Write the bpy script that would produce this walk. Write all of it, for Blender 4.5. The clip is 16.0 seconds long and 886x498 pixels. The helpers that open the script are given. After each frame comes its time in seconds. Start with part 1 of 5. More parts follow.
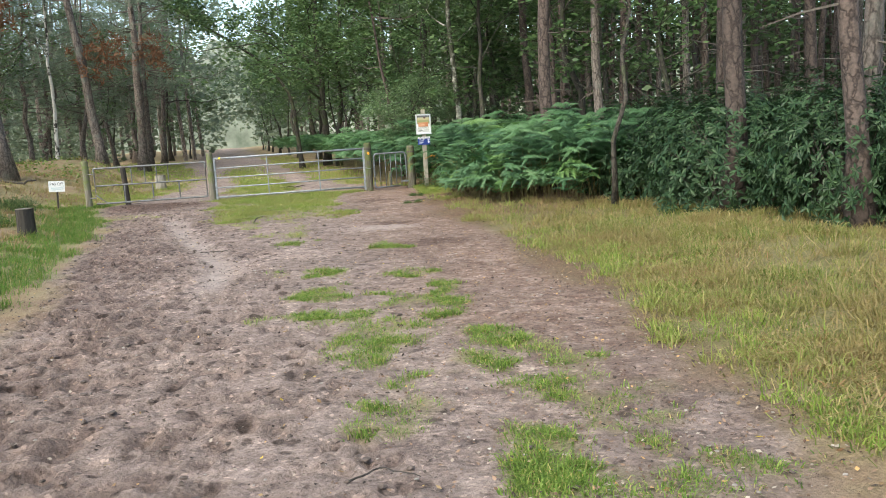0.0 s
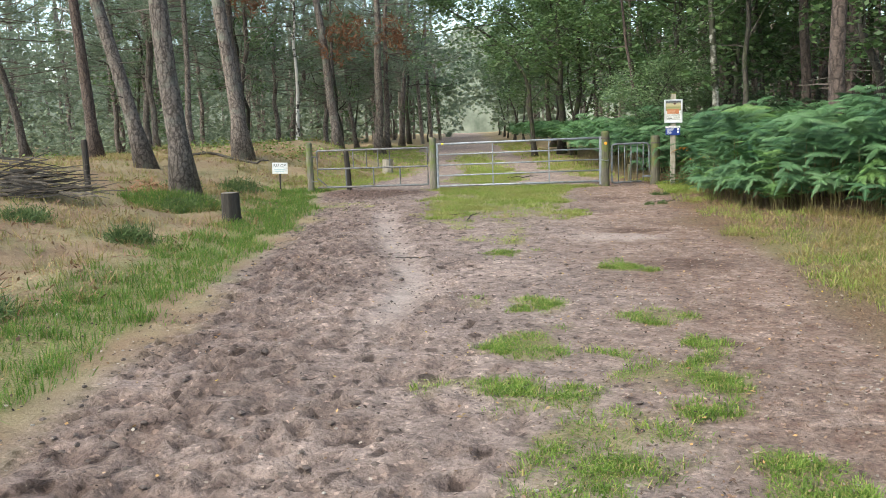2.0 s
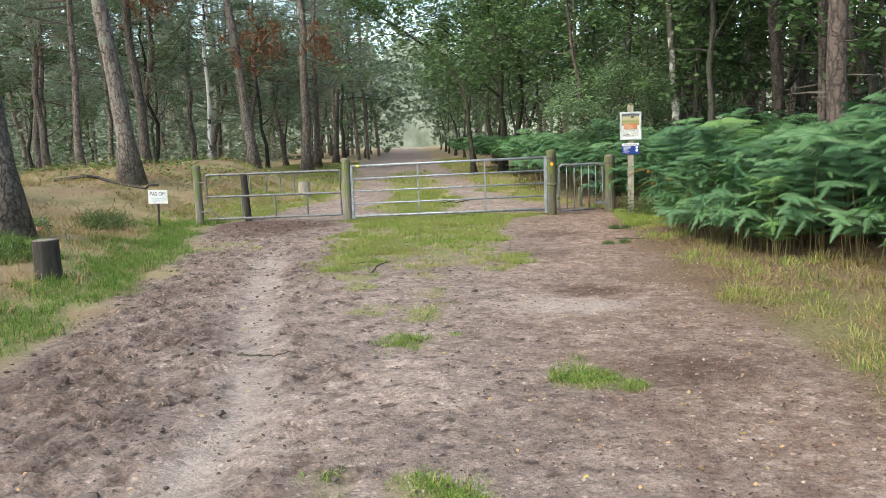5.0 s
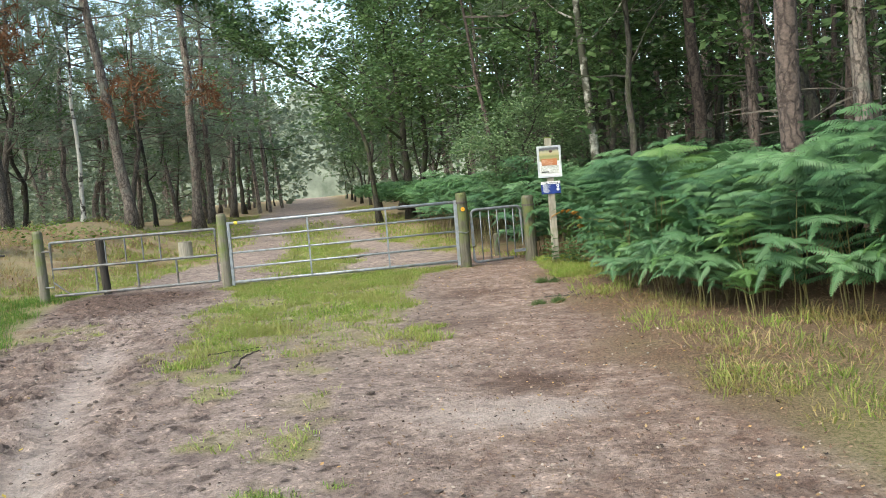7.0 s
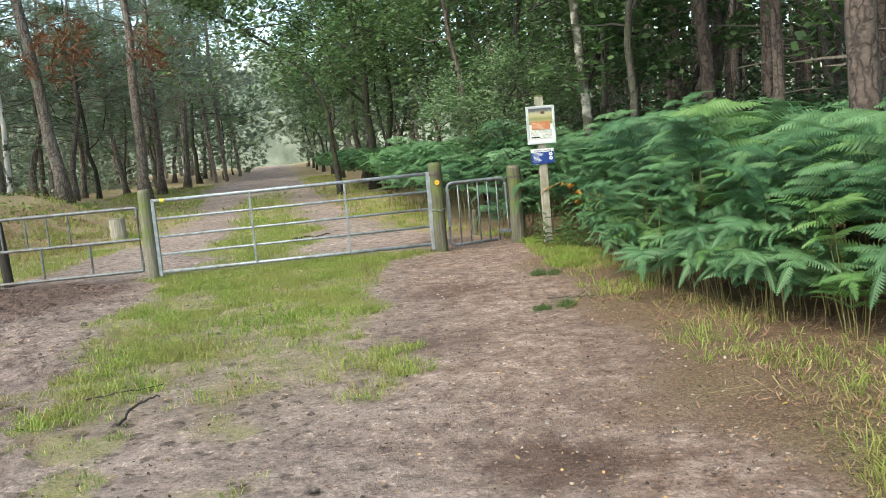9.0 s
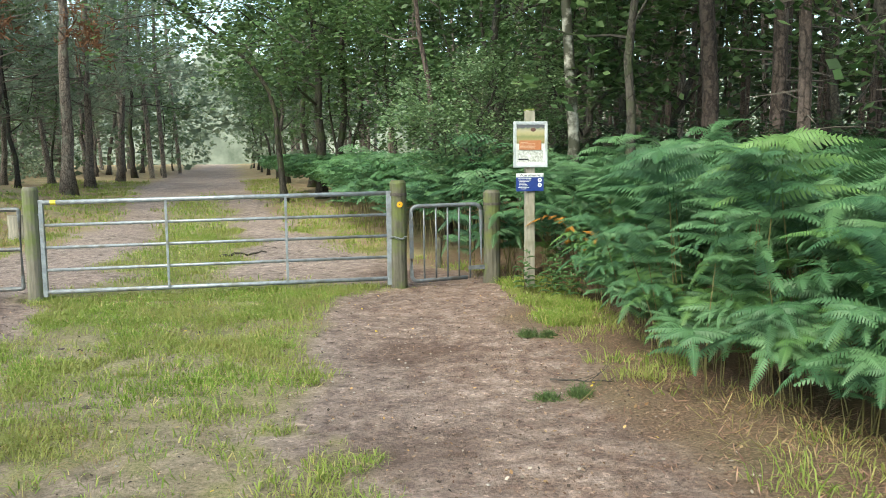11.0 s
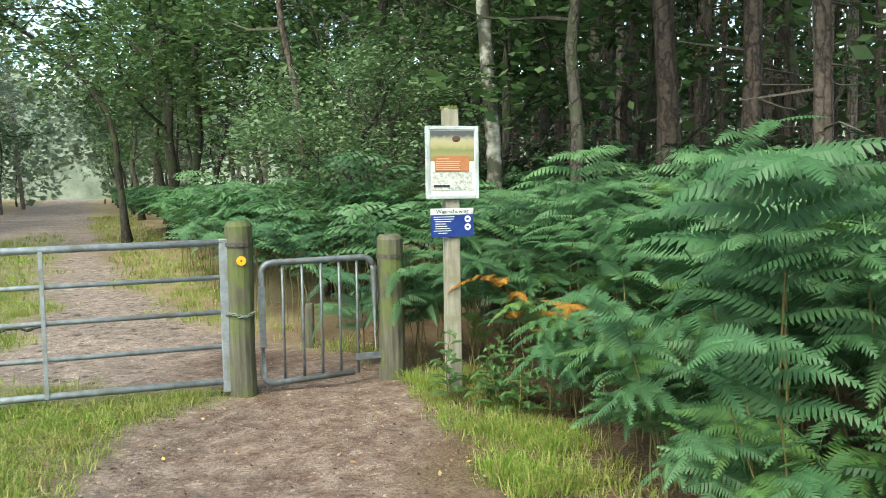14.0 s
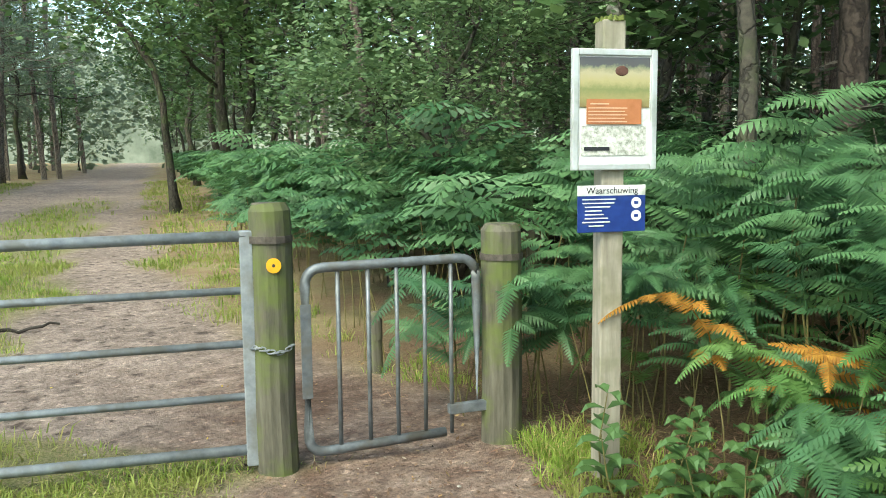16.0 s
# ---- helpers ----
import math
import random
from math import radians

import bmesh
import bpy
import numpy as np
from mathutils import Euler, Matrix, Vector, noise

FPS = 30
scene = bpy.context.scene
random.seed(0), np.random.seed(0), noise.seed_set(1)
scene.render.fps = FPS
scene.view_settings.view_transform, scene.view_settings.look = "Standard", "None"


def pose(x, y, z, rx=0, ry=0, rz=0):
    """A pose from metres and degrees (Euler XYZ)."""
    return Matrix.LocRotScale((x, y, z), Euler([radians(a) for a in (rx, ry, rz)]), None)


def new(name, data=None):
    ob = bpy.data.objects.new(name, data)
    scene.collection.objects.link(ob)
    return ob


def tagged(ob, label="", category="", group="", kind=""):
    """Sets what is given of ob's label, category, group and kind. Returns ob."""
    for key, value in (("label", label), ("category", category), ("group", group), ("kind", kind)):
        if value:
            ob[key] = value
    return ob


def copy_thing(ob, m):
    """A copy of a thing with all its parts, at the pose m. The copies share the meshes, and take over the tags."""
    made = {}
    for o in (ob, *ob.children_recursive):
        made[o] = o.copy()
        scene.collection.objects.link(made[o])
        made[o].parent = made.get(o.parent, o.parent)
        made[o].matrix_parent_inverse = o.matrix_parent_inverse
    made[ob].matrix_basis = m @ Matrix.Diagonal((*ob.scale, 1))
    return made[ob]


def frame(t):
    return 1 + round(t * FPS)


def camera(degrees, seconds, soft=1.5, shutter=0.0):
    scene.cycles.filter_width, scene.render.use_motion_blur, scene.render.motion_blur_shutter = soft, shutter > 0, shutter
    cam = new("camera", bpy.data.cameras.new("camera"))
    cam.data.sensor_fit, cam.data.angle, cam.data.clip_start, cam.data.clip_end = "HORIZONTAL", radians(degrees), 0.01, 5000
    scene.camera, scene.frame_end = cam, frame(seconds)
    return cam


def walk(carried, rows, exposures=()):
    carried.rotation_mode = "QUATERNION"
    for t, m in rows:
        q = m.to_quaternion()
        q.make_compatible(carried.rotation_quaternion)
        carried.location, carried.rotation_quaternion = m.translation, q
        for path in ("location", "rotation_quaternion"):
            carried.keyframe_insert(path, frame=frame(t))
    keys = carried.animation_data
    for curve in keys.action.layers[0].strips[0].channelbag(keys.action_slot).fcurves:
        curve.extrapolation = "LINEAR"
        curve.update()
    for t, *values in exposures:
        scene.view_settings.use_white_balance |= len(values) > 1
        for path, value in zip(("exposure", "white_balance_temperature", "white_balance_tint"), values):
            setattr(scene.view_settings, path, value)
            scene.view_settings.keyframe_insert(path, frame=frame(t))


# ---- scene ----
cam = camera(57.0, 16.0, 0.9)
METRES, EYE, TILT, LEAN, TURN = 18.1, 1.5, 0.0, 0.0, -8.7
ROWS = [
    (0.0, 0.0, 0.0, 0.0, -0.44, -8.02, 3.13),
    (0.5, -0.001, 0.0308, -0.0018, 1.54, -8.2, 4.04),
    (1.0, -0.0059, 0.0635, -0.0014, 4.87, -8.35, 3.12),
    (1.5, -0.0103, 0.0957, 0.0005, 10.69, -8.09, 3.63),
    (2.0, -0.0107, 0.1274, 0.0, 16.0, -8.22, 1.79),
    (2.5, -0.016, 0.1578, 0.0009, 16.63, -8.77, 2.9),
    (3.0, -0.0125, 0.1892, -0.0003, 13.94, -9.17, 2.25),
    (5.5, -0.0336, 0.3415, 0.0053, 11.01, -7.19, 1.99),
    (6.0, -0.0377, 0.3741, 0.0054, 3.82, -8.37, 2.42),
    (6.5, -0.0365, 0.4024, 0.0025, 3.5, -6.61, 2.98),
    (7.0, -0.0409, 0.4349, 0.0031, 5.76, -4.55, 4.71),
    (7.5, -0.0457, 0.4645, 0.004, 4.85, -6.64, 6.26),
    (8.0, -0.0492, 0.4955, 0.0042, 4.22, -6.76, 6.89),
    (10.5, -0.0707, 0.6438, 0.0067, 0.69, -7.45, 0.24),
    (11.0, -0.0756, 0.6706, 0.0074, -0.29, -6.34, 0.58),
    (11.5, -0.073, 0.7034, 0.0051, -0.61, -8.02, 2.07),
    (12.0, -0.0748, 0.7355, 0.0053, -3.78, -4.87, 1.68),
    (12.5, -0.0747, 0.7685, 0.004, -7.37, -4.39, 0.96),
    (13.0, -0.0745, 0.803, 0.0043, -7.22, -4.45, 0.91),
    (13.5, -0.0745, 0.8351, 0.0059, -8.66, -4.26, 0.92),
    (14.0, -0.0707, 0.8673, 0.0048, -8.72, -4.14, 0.9),
    (14.5, -0.0733, 0.9006, 0.0035, -8.13, -4.13, 0.35),
    (15.0, -0.0721, 0.9305, 0.0024, -6.73, -4.19, 0.48),
    (15.5, -0.0736, 0.9618, 0.0034, -5.55, -5.26, 0.61),
    (16.0, -0.0748, 0.9911, 0.0049, -4.58, -6.48, 0.6),
]
EXPOSURES = [(0.0, 1.65, 7000, 4), (9.0, 1.77, 7000, -1), (16.0, 1.88, 7000, -9)]
walk(cam, [(t, pose(0, 0, EYE, TILT, LEAN, TURN) @ pose(METRES * x, METRES * y, METRES * z, 90 + pitch, roll, yaw)) for t, x, y, z, yaw, pitch, roll in ROWS], EXPOSURES)

# ---- world, sun, exposure ----
world = bpy.data.worlds.new("overcast_sky")
world.use_nodes = True
scene.world = world
wn = world.node_tree.nodes
sky = wn.new("ShaderNodeTexSky")
sky.sky_type, sky.sun_disc = "NISHITA", False
sky.sun_elevation, sky.sun_rotation = radians(48), radians(225)
sky.air_density, sky.dust_density, sky.ozone_density = 1.0, 2.0, 1.0
world.node_tree.links.new(sky.outputs[0], wn["Background"].inputs[0])
wn["Background"].inputs[1].default_value = 0.15
sun = new("sun", bpy.data.lights.new("sun", "SUN"))
sun.data.energy, sun.data.angle, sun.data.color = 1.5, radians(35), (1.0, 0.96, 0.9)
sun.matrix_world = pose(0, 0, 30, 42, 0, -45)
tagged(sun, kind="structure")


# ---- mesh building ----
class Shape:
    """Collects points and faces of one mesh."""

    def __init__(self):
        self.v, self.f, self.n = [], [], 0

    def add(self, verts, faces):
        self.v.append(np.asarray(verts, float).reshape(-1, 3))
        for f in faces:
            self.f.append(tuple(int(i) + self.n for i in f))
        self.n += len(self.v[-1])
        return self

    def polys(self, corners):
        """corners: array (count, k, 3), one polygon each."""
        c = np.asarray(corners, float)
        k = c.shape[1]
        self.v.append(c.reshape(-1, 3))
        idx = np.arange(len(c) * k).reshape(-1, k) + self.n
        self.f.extend(map(tuple, idx.tolist()))
        self.n += len(c) * k
        return self

    def tube(self, pts, radii, sides=8, cap=True, square=0.0):
        pts = np.asarray(pts, float)
        radii = np.broadcast_to(np.asarray(radii, float), (len(pts),))
        d = np.gradient(pts, axis=0)
        d /= np.linalg.norm(d, axis=1, keepdims=True) + 1e-9
        ref = np.array([0.0, 0, 1]) if abs(d[:, 2]).mean() < 0.8 else np.array([0, 1.0, 0])
        u = np.cross(d, ref)
        u /= np.linalg.norm(u, axis=1, keepdims=True) + 1e-9
        w = np.cross(d, u)
        a = np.arange(sides) * 2 * np.pi / sides + (np.pi / 4 if sides == 4 else 0)
        ring = u[:, None] * np.cos(a)[None, :, None] + w[:, None] * np.sin(a)[None, :, None]
        v = (pts[:, None] + ring * radii[:, None, None]).reshape(-1, 3)
        m = len(pts)
        f = [(i * sides + j, i * sides + (j + 1) % sides, (i + 1) * sides + (j + 1) % sides, (i + 1) * sides + j)
             for i in range(m - 1) for j in range(sides)]
        if cap:
            f.append(tuple(range(sides))[::-1])
            f.append(tuple((m - 1) * sides + j for j in range(sides)))
        return self.add(v, f)

    def box(self, lo, hi, bevel=0.0):
        bm = bmesh.new()
        bmesh.ops.create_cube(bm, size=1)
        lo, hi = Vector(lo), Vector(hi)
        for p in bm.verts:
            p.co = Vector((lo[i] + (p.co[i] + 0.5) * (hi[i] - lo[i]) for i in range(3)))
        if bevel:
            bmesh.ops.bevel(bm, geom=bm.edges[:], offset=bevel, segments=2, affect="EDGES", profile=0.5)
        return self.bm(bm)

    def bm(self, bm):
        bm.verts.index_update()
        self.add([p.co[:] for p in bm.verts], [[p.index for p in f.verts] for f in bm.faces])
        bm.free()
        return self

    def mesh(self, name, material, smooth=False):
        me = bpy.data.meshes.new(name)
        me.from_pydata(np.concatenate(self.v).tolist(), [], self.f)
        me.materials.append(material)
        if smooth:
            me.polygons.foreach_set("use_smooth", [True] * len(me.polygons))
        return me


def part(name, shape, material, parent=None, label="", smooth=False):
    """One mesh object, under a thing or a part if one is given."""
    me = shape if isinstance(shape, bpy.types.Mesh) else shape.mesh(name, material, smooth)
    ob = new(name, me)
    if parent:
        ob.parent = parent
    return tagged(ob, label=label)


def thing(name, m, label, category, group="", kind=""):
    ob = new(name)
    ob.empty_display_size = 0.1
    ob.matrix_basis = m
    return tagged(ob, label, category, group, kind)


def unit(v):
    return v / (np.linalg.norm(v, axis=-1, keepdims=True) + 1e-9)


def vnoise(x, y, size, seed=0):
    """Smooth value noise in -1..1, on arrays."""
    g = np.random.RandomState(seed).rand(64, 64) * 2 - 1
    x, y = np.asarray(x) / size, np.asarray(y) / size
    xi, yi = np.floor(x).astype(int), np.floor(y).astype(int)
    fx, fy = x - xi, y - yi
    fx, fy = fx * fx * (3 - 2 * fx), fy * fy * (3 - 2 * fy)
    q = lambda a, b: g[a % 64, b % 64]
    return (q(xi, yi) * (1 - fx) + q(xi + 1, yi) * fx) * (1 - fy) + (q(xi, yi + 1) * (1 - fx) + q(xi + 1, yi + 1) * fx) * fy


def fbm(x, y, size, seed=0):
    return 0.55 * vnoise(x, y, size, seed) + 0.3 * vnoise(x, y, size / 2.1, seed + 1) + 0.15 * vnoise(x, y, size / 4.3, seed + 2)


def ramp(v, a, b):
    t = np.clip((v - a) / (b - a), 0, 1)
    return t * t * (3 - 2 * t)


# ---- materials ----
def nodes_of(name):
    m = bpy.data.materials.new(name)
    m.use_nodes = True
    return m, m.node_tree.nodes, m.node_tree.links, m.node_tree.nodes["Principled BSDF"]


def noise_tex(n, l, scale, detail=5, stretch=(1, 1, 1), world_space=False, rough=0.6):
    tc, mp, tx = n.new("ShaderNodeTexCoord"), n.new("ShaderNodeMapping"), n.new("ShaderNodeTexNoise")
    mp.inputs["Scale"].default_value = stretch
    tx.inputs["Scale"].default_value, tx.inputs["Detail"].default_value, tx.inputs["Roughness"].default_value = scale, detail, rough
    l.new(tc.outputs["Object"], mp.inputs[0])
    l.new(mp.outputs[0], tx.inputs["Vector"])
    return tx


def colours(n, l, fac, stops):
    r = n.new("ShaderNodeValToRGB")
    while len(r.color_ramp.elements) < len(stops):
        r.color_ramp.elements.new(0.5)
    for e, (p, c) in zip(r.color_ramp.elements, stops):
        e.position, e.color = p, (*c, 1)
    l.new(fac, r.inputs[0])
    return r.outputs[0]


def blend(n, l, fac, a, b, mode="MIX"):
    x = n.new("ShaderNodeMix")
    x.data_type, x.blend_type = "RGBA", mode
    for sock, val in ((x.inputs["Factor"], fac), (x.inputs[6], a), (x.inputs[7], b)):
        if isinstance(val, (int, float)):
            sock.default_value = val
        elif isinstance(val, tuple):
            sock.default_value = (*val, 1)
        else:
            l.new(val, sock)
    return x.outputs[2]


def bumped(n, l, bsdf, height, strength, distance=0.02):
    b = n.new("ShaderNodeBump")
    b.inputs["Strength"].default_value, b.inputs["Distance"].default_value = strength, distance
    l.new(height, b.inputs["Height"])
    l.new(b.outputs[0], bsdf.inputs["Normal"])


def surface(name, dark, light, scale=12, rough=0.8, bump=0.4, stretch=(1, 1, 1), stain=None, stain_scale=2.0, stain_at=(0.5, 0.65), metal=0.0, vary=0.0, distance=0.01):
    """Grain between two colours, with stains of a third at a larger scale."""
    m, n, l, b = nodes_of(name)
    t = noise_tex(n, l, scale, 6, stretch)
    c = colours(n, l, t.outputs[0], [(0.3, dark), (0.7, light)])
    if stain:
        s = noise_tex(n, l, stain_scale, 4)
        f = colours(n, l, s.outputs[0], [(stain_at[0], (0, 0, 0)), (stain_at[1], (1, 1, 1))])
        c = blend(n, l, f, c, stain)
    if vary:
        oi, hs, mr = n.new("ShaderNodeObjectInfo"), n.new("ShaderNodeHueSaturation"), n.new("ShaderNodeMapRange")
        mr.inputs[3].default_value, mr.inputs[4].default_value = 1 - vary, 1 + vary
        l.new(oi.outputs["Random"], mr.inputs[0])
        l.new(mr.outputs[0], hs.inputs["Value"])
        l.new(c, hs.inputs["Color"])
        c = hs.outputs[0]
    l.new(c, b.inputs["Base Color"])
    b.inputs["Roughness"].default_value, b.inputs["Metallic"].default_value = rough, metal
    bumped(n, l, b, t.outputs[0], bump, distance)
    return m


def leafy(name, a, b_, rough=0.5, translucent=0.3, per_object=False, tint=None, tint_share=0.0, gloss=0.4, patch=None):
    """Leaves: each island (or object) between two greens, a share of them tinted, some light passing through."""
    m, n, l, b = nodes_of(name)
    if per_object:
        src = n.new("ShaderNodeObjectInfo").outputs["Random"]
    else:
        src = n.new("ShaderNodeNewGeometry").outputs["Random Per Island"]
    stops = [(0.0, a), (0.9, b_)]
    if tint:
        stops = [(0.0, a), (max(0.02, 0.97 - tint_share), b_), (1 - tint_share, tint)]
    c = colours(n, l, src, stops)
    t = noise_tex(n, l, 6, 3)
    f = colours(n, l, t.outputs[0], [(0.3, (0.75, 0.75, 0.75)), (0.7, (1.2, 1.2, 1.2))])
    c = blend(n, l, 1.0, c, f, "MULTIPLY")
    if patch:
        g = noise_tex(n, l, 1.1, 4)
        w = colours(n, l, g.outputs[0], [(0.42, (0, 0, 0)), (0.62, (0.75, 0.75, 0.75))])
        c = blend(n, l, w, c, patch)
    l.new(c, b.inputs["Base Color"])
    b.inputs["Roughness"].default_value = rough
    b.inputs["Specular IOR Level"].default_value = gloss
    tr, mx = n.new("ShaderNodeBsdfTranslucent"), n.new("ShaderNodeMixShader")
    l.new(c, tr.inputs[0])
    mx.inputs[0].default_value = translucent
    l.new(b.outputs[0], mx.inputs[1])
    l.new(tr.outputs[0], mx.inputs[2])
    l.new(mx.outputs[0], n["Material Output"].inputs[0])
    return m


def bark(name, dark, light, plate=9.0, moss=None, moss_at=(0.5, 0.62)):
    """Fissured bark: upright plates, with lichen or moss in patches."""
    m, n, l, b = nodes_of(name)
    tc, mp, vo = n.new("ShaderNodeTexCoord"), n.new("ShaderNodeMapping"), n.new("ShaderNodeTexVoronoi")
    mp.inputs["Scale"].default_value = (1, 1, 0.28)
    l.new(tc.outputs["Object"], mp.inputs[0])
    wob = noise_tex(n, l, 5, 3)
    add = n.new("ShaderNodeVectorMath")
    add.operation = "MULTIPLY_ADD"
    l.new(wob.outputs[1], add.inputs[0])
    add.inputs[1].default_value = (0.18, 0.18, 0.18)
    l.new(mp.outputs[0], add.inputs[2])
    vo.feature = "DISTANCE_TO_EDGE"
    vo.inputs["Scale"].default_value = plate
    l.new(add.outputs[0], vo.inputs["Vector"])
    t = noise_tex(n, l, 22, 6)
    c = colours(n, l, t.outputs[0], [(0.3, dark), (0.7, light)])
    crack = colours(n, l, vo.outputs["Distance"], [(0.0, (0.35, 0.33, 0.32)), (0.14, (1, 1, 1))])
    c = blend(n, l, 1.0, c, crack, "MULTIPLY")
    if moss:
        s = noise_tex(n, l, 1.6, 4)
        f = colours(n, l, s.outputs[0], [(moss_at[0], (0, 0, 0)), (moss_at[1], (1, 1, 1))])
        c = blend(n, l, f, c, moss)
    oi, hs, mr = n.new("ShaderNodeObjectInfo"), n.new("ShaderNodeHueSaturation"), n.new("ShaderNodeMapRange")
    mr.inputs[3].default_value, mr.inputs[4].default_value = 0.7, 1.25
    l.new(oi.outputs["Random"], mr.inputs[0])
    l.new(mr.outputs[0], hs.inputs["Value"])
    l.new(c, hs.inputs["Color"])
    l.new(hs.outputs[0], b.inputs["Base Color"])
    b.inputs["Roughness"].default_value = 0.9
    bumped(n, l, b, crack, 0.7, 0.02)
    return m


PINE_BARK = bark("pine_bark", (0.075, 0.063, 0.056), (0.24, 0.2, 0.172), moss=(0.16, 0.17, 0.14), moss_at=(0.55, 0.72))
RED_BARK = bark("reddish_pine_bark", (0.048, 0.036, 0.031), (0.13, 0.096, 0.081))
OAK_BARK = bark("dark_bark", (0.03, 0.027, 0.022), (0.08, 0.07, 0.055), 12, moss=(0.05, 0.065, 0.025))
TWIG = surface("dead_twig", (0.06, 0.05, 0.04), (0.14, 0.12, 0.1), 30, 0.9)
BIRCH = surface("birch_bark", (0.3, 0.29, 0.25), (0.5, 0.48, 0.43), 9, 0.75, 0.3, (1, 1, 3.0), stain=(0.05, 0.05, 0.032), stain_scale=3.5, stain_at=(0.38, 0.5))
BIRCH_WHITE = surface("white_birch_bark", (0.45, 0.43, 0.39), (0.62, 0.6, 0.55), 9, 0.75, 0.3, (1, 1, 3.0), stain=(0.05, 0.045, 0.038), stain_scale=3.0, stain_at=(0.5, 0.56))
STEEL = surface("galvanised_steel", (0.2, 0.22, 0.245), (0.34, 0.365, 0.39), 18, 0.5, 0.08, stain=(0.2, 0.2, 0.19), stain_scale=6, metal=0.35)
OLD_STEEL = surface("dull_old_steel", (0.11, 0.115, 0.115), (0.22, 0.225, 0.225), 18, 0.6, 0.1, stain=(0.13, 0.11, 0.09), stain_scale=5, metal=0.3)
FOOT_STEEL = surface("weathered_dark_steel", (0.1, 0.112, 0.125), (0.2, 0.218, 0.24), 18, 0.5, 0.1, stain=(0.13, 0.125, 0.115), stain_scale=6, metal=0.35)
RUSTY = surface("rusty_band", (0.05, 0.042, 0.036), (0.12, 0.1, 0.085), 40, 0.7, 0.3, metal=0.3)
POST_WOOD = surface("weathered_post_wood", (0.1, 0.09, 0.07), (0.24, 0.215, 0.17), 26, 0.9, 0.5, (1, 1, 0.12), stain=(0.13, 0.16, 0.05), stain_scale=3.2, stain_at=(0.45, 0.62))
MOSSY_WOOD = surface("mossy_post_wood", (0.04, 0.037, 0.026), (0.14, 0.128, 0.096), 26, 0.9, 0.6, (1, 1, 0.12), stain=(0.1, 0.122, 0.035), stain_scale=3.6, stain_at=(0.44, 0.62))
DARK_WOOD = surface("dark_wet_wood", (0.018, 0.015, 0.012), (0.06, 0.05, 0.04), 24, 0.85, 0.5, (1, 1, 0.15))
PALE_WOOD = surface("pale_grey_wood", (0.19, 0.17, 0.135), (0.39, 0.355, 0.29), 26, 0.85, 0.4, (1, 1, 0.1), stain=(0.2, 0.19, 0.13), stain_scale=4)
END_WOOD = surface("sawn_wood", (0.1, 0.085, 0.065), (0.22, 0.19, 0.15), 30, 0.9, 0.4)
WET_END = surface("dark_weathered_end", (0.04, 0.036, 0.026), (0.13, 0.115, 0.085), 34, 0.9, 0.6, stain=(0.09, 0.11, 0.04), stain_scale=9)
ALU = surface("dull_aluminium", (0.5, 0.52, 0.54), (0.66, 0.68, 0.7), 14, 0.4, 0.05, stain=(0.42, 0.44, 0.42), stain_scale=7, metal=0.35)


# ---- ground ----
LEFT_Y, LEFT_X = (-30, 2, 7, 13, 17.4, 20.5, 22, 24, 28, 33, 42, 52, 120, 400), (-1.9, -2.2, -2.65, -3.5, -4.25, -5.1, -5.3, -4.7, -4.35, -4.4, -6.0, -7.8, -14.6, -42)
RIGHT_Y, RIGHT_X = (-30, 2.5, 5.2, 6.5, 9, 12.5, 15, 17.5, 20, 22, 23, 25, 30, 50, 120, 400), (1.9, 2.1, 2.15, 2.4, 2.5, 2.35, 2.3, 2.35, 2.5, 2.65, 2.3, 1.2, 0.1, -2.4, -9.4, -37)
STRIP_Y = (12.6, 14, 16, 18.8, 21.0, 21.8, 23, 25, 30, 36, 45, 52, 60, 120, 400)
STRIP_L = (-0.5, -1.0, -1.6, -2.35, -2.55, -2.6, -2.3, -2.3, -2.7, -3.6, -4.8, -5.6, -6.4, -12.6, -40)
STRIP_R = (-0.3, 0.1, 0.42, 0.45, 0.95, 1.5, -0.5, -0.55, -1.05, -1.8, -3.0, -3.9, -4.9, -11.2, -38.6)
PATCHES = [(0.25, 5.65, 0.36), (0.53, 6.07, 0.32), (0.99, 4.93, 0.2), (0.38, 4.13, 0.27), (0.38, 4.6, 0.17), (1.2, 4.36, 0.27), (1.49, 4.75, 0.2), (1.37, 4.0, 0.36), (0.94, 3.55, 0.19), (0.93, 3.09, 0.17), (1.65, 3.64, 0.22), (1.47, 3.31, 0.17), (1.41, 2.92, 0.25), (1.66, 3.08, 0.22), (1.2, 5.53, 0.28),
           (0.85, 7.2, 0.32), (0.91, 8.63, 0.2), (-0.06, 7.76, 0.26), (0.11, 8.81, 0.24), (1.06, 7.33, 0.17), (1.06, 6.93, 0.17), (0.27, 6.73, 0.24), (-0.14, 6.73, 0.2), (-0.53, 6.73, 0.16), (0.87, 6.42, 0.16), (-0.47, 8.99, 0.14), (1.2, 7.7, 0.15)]
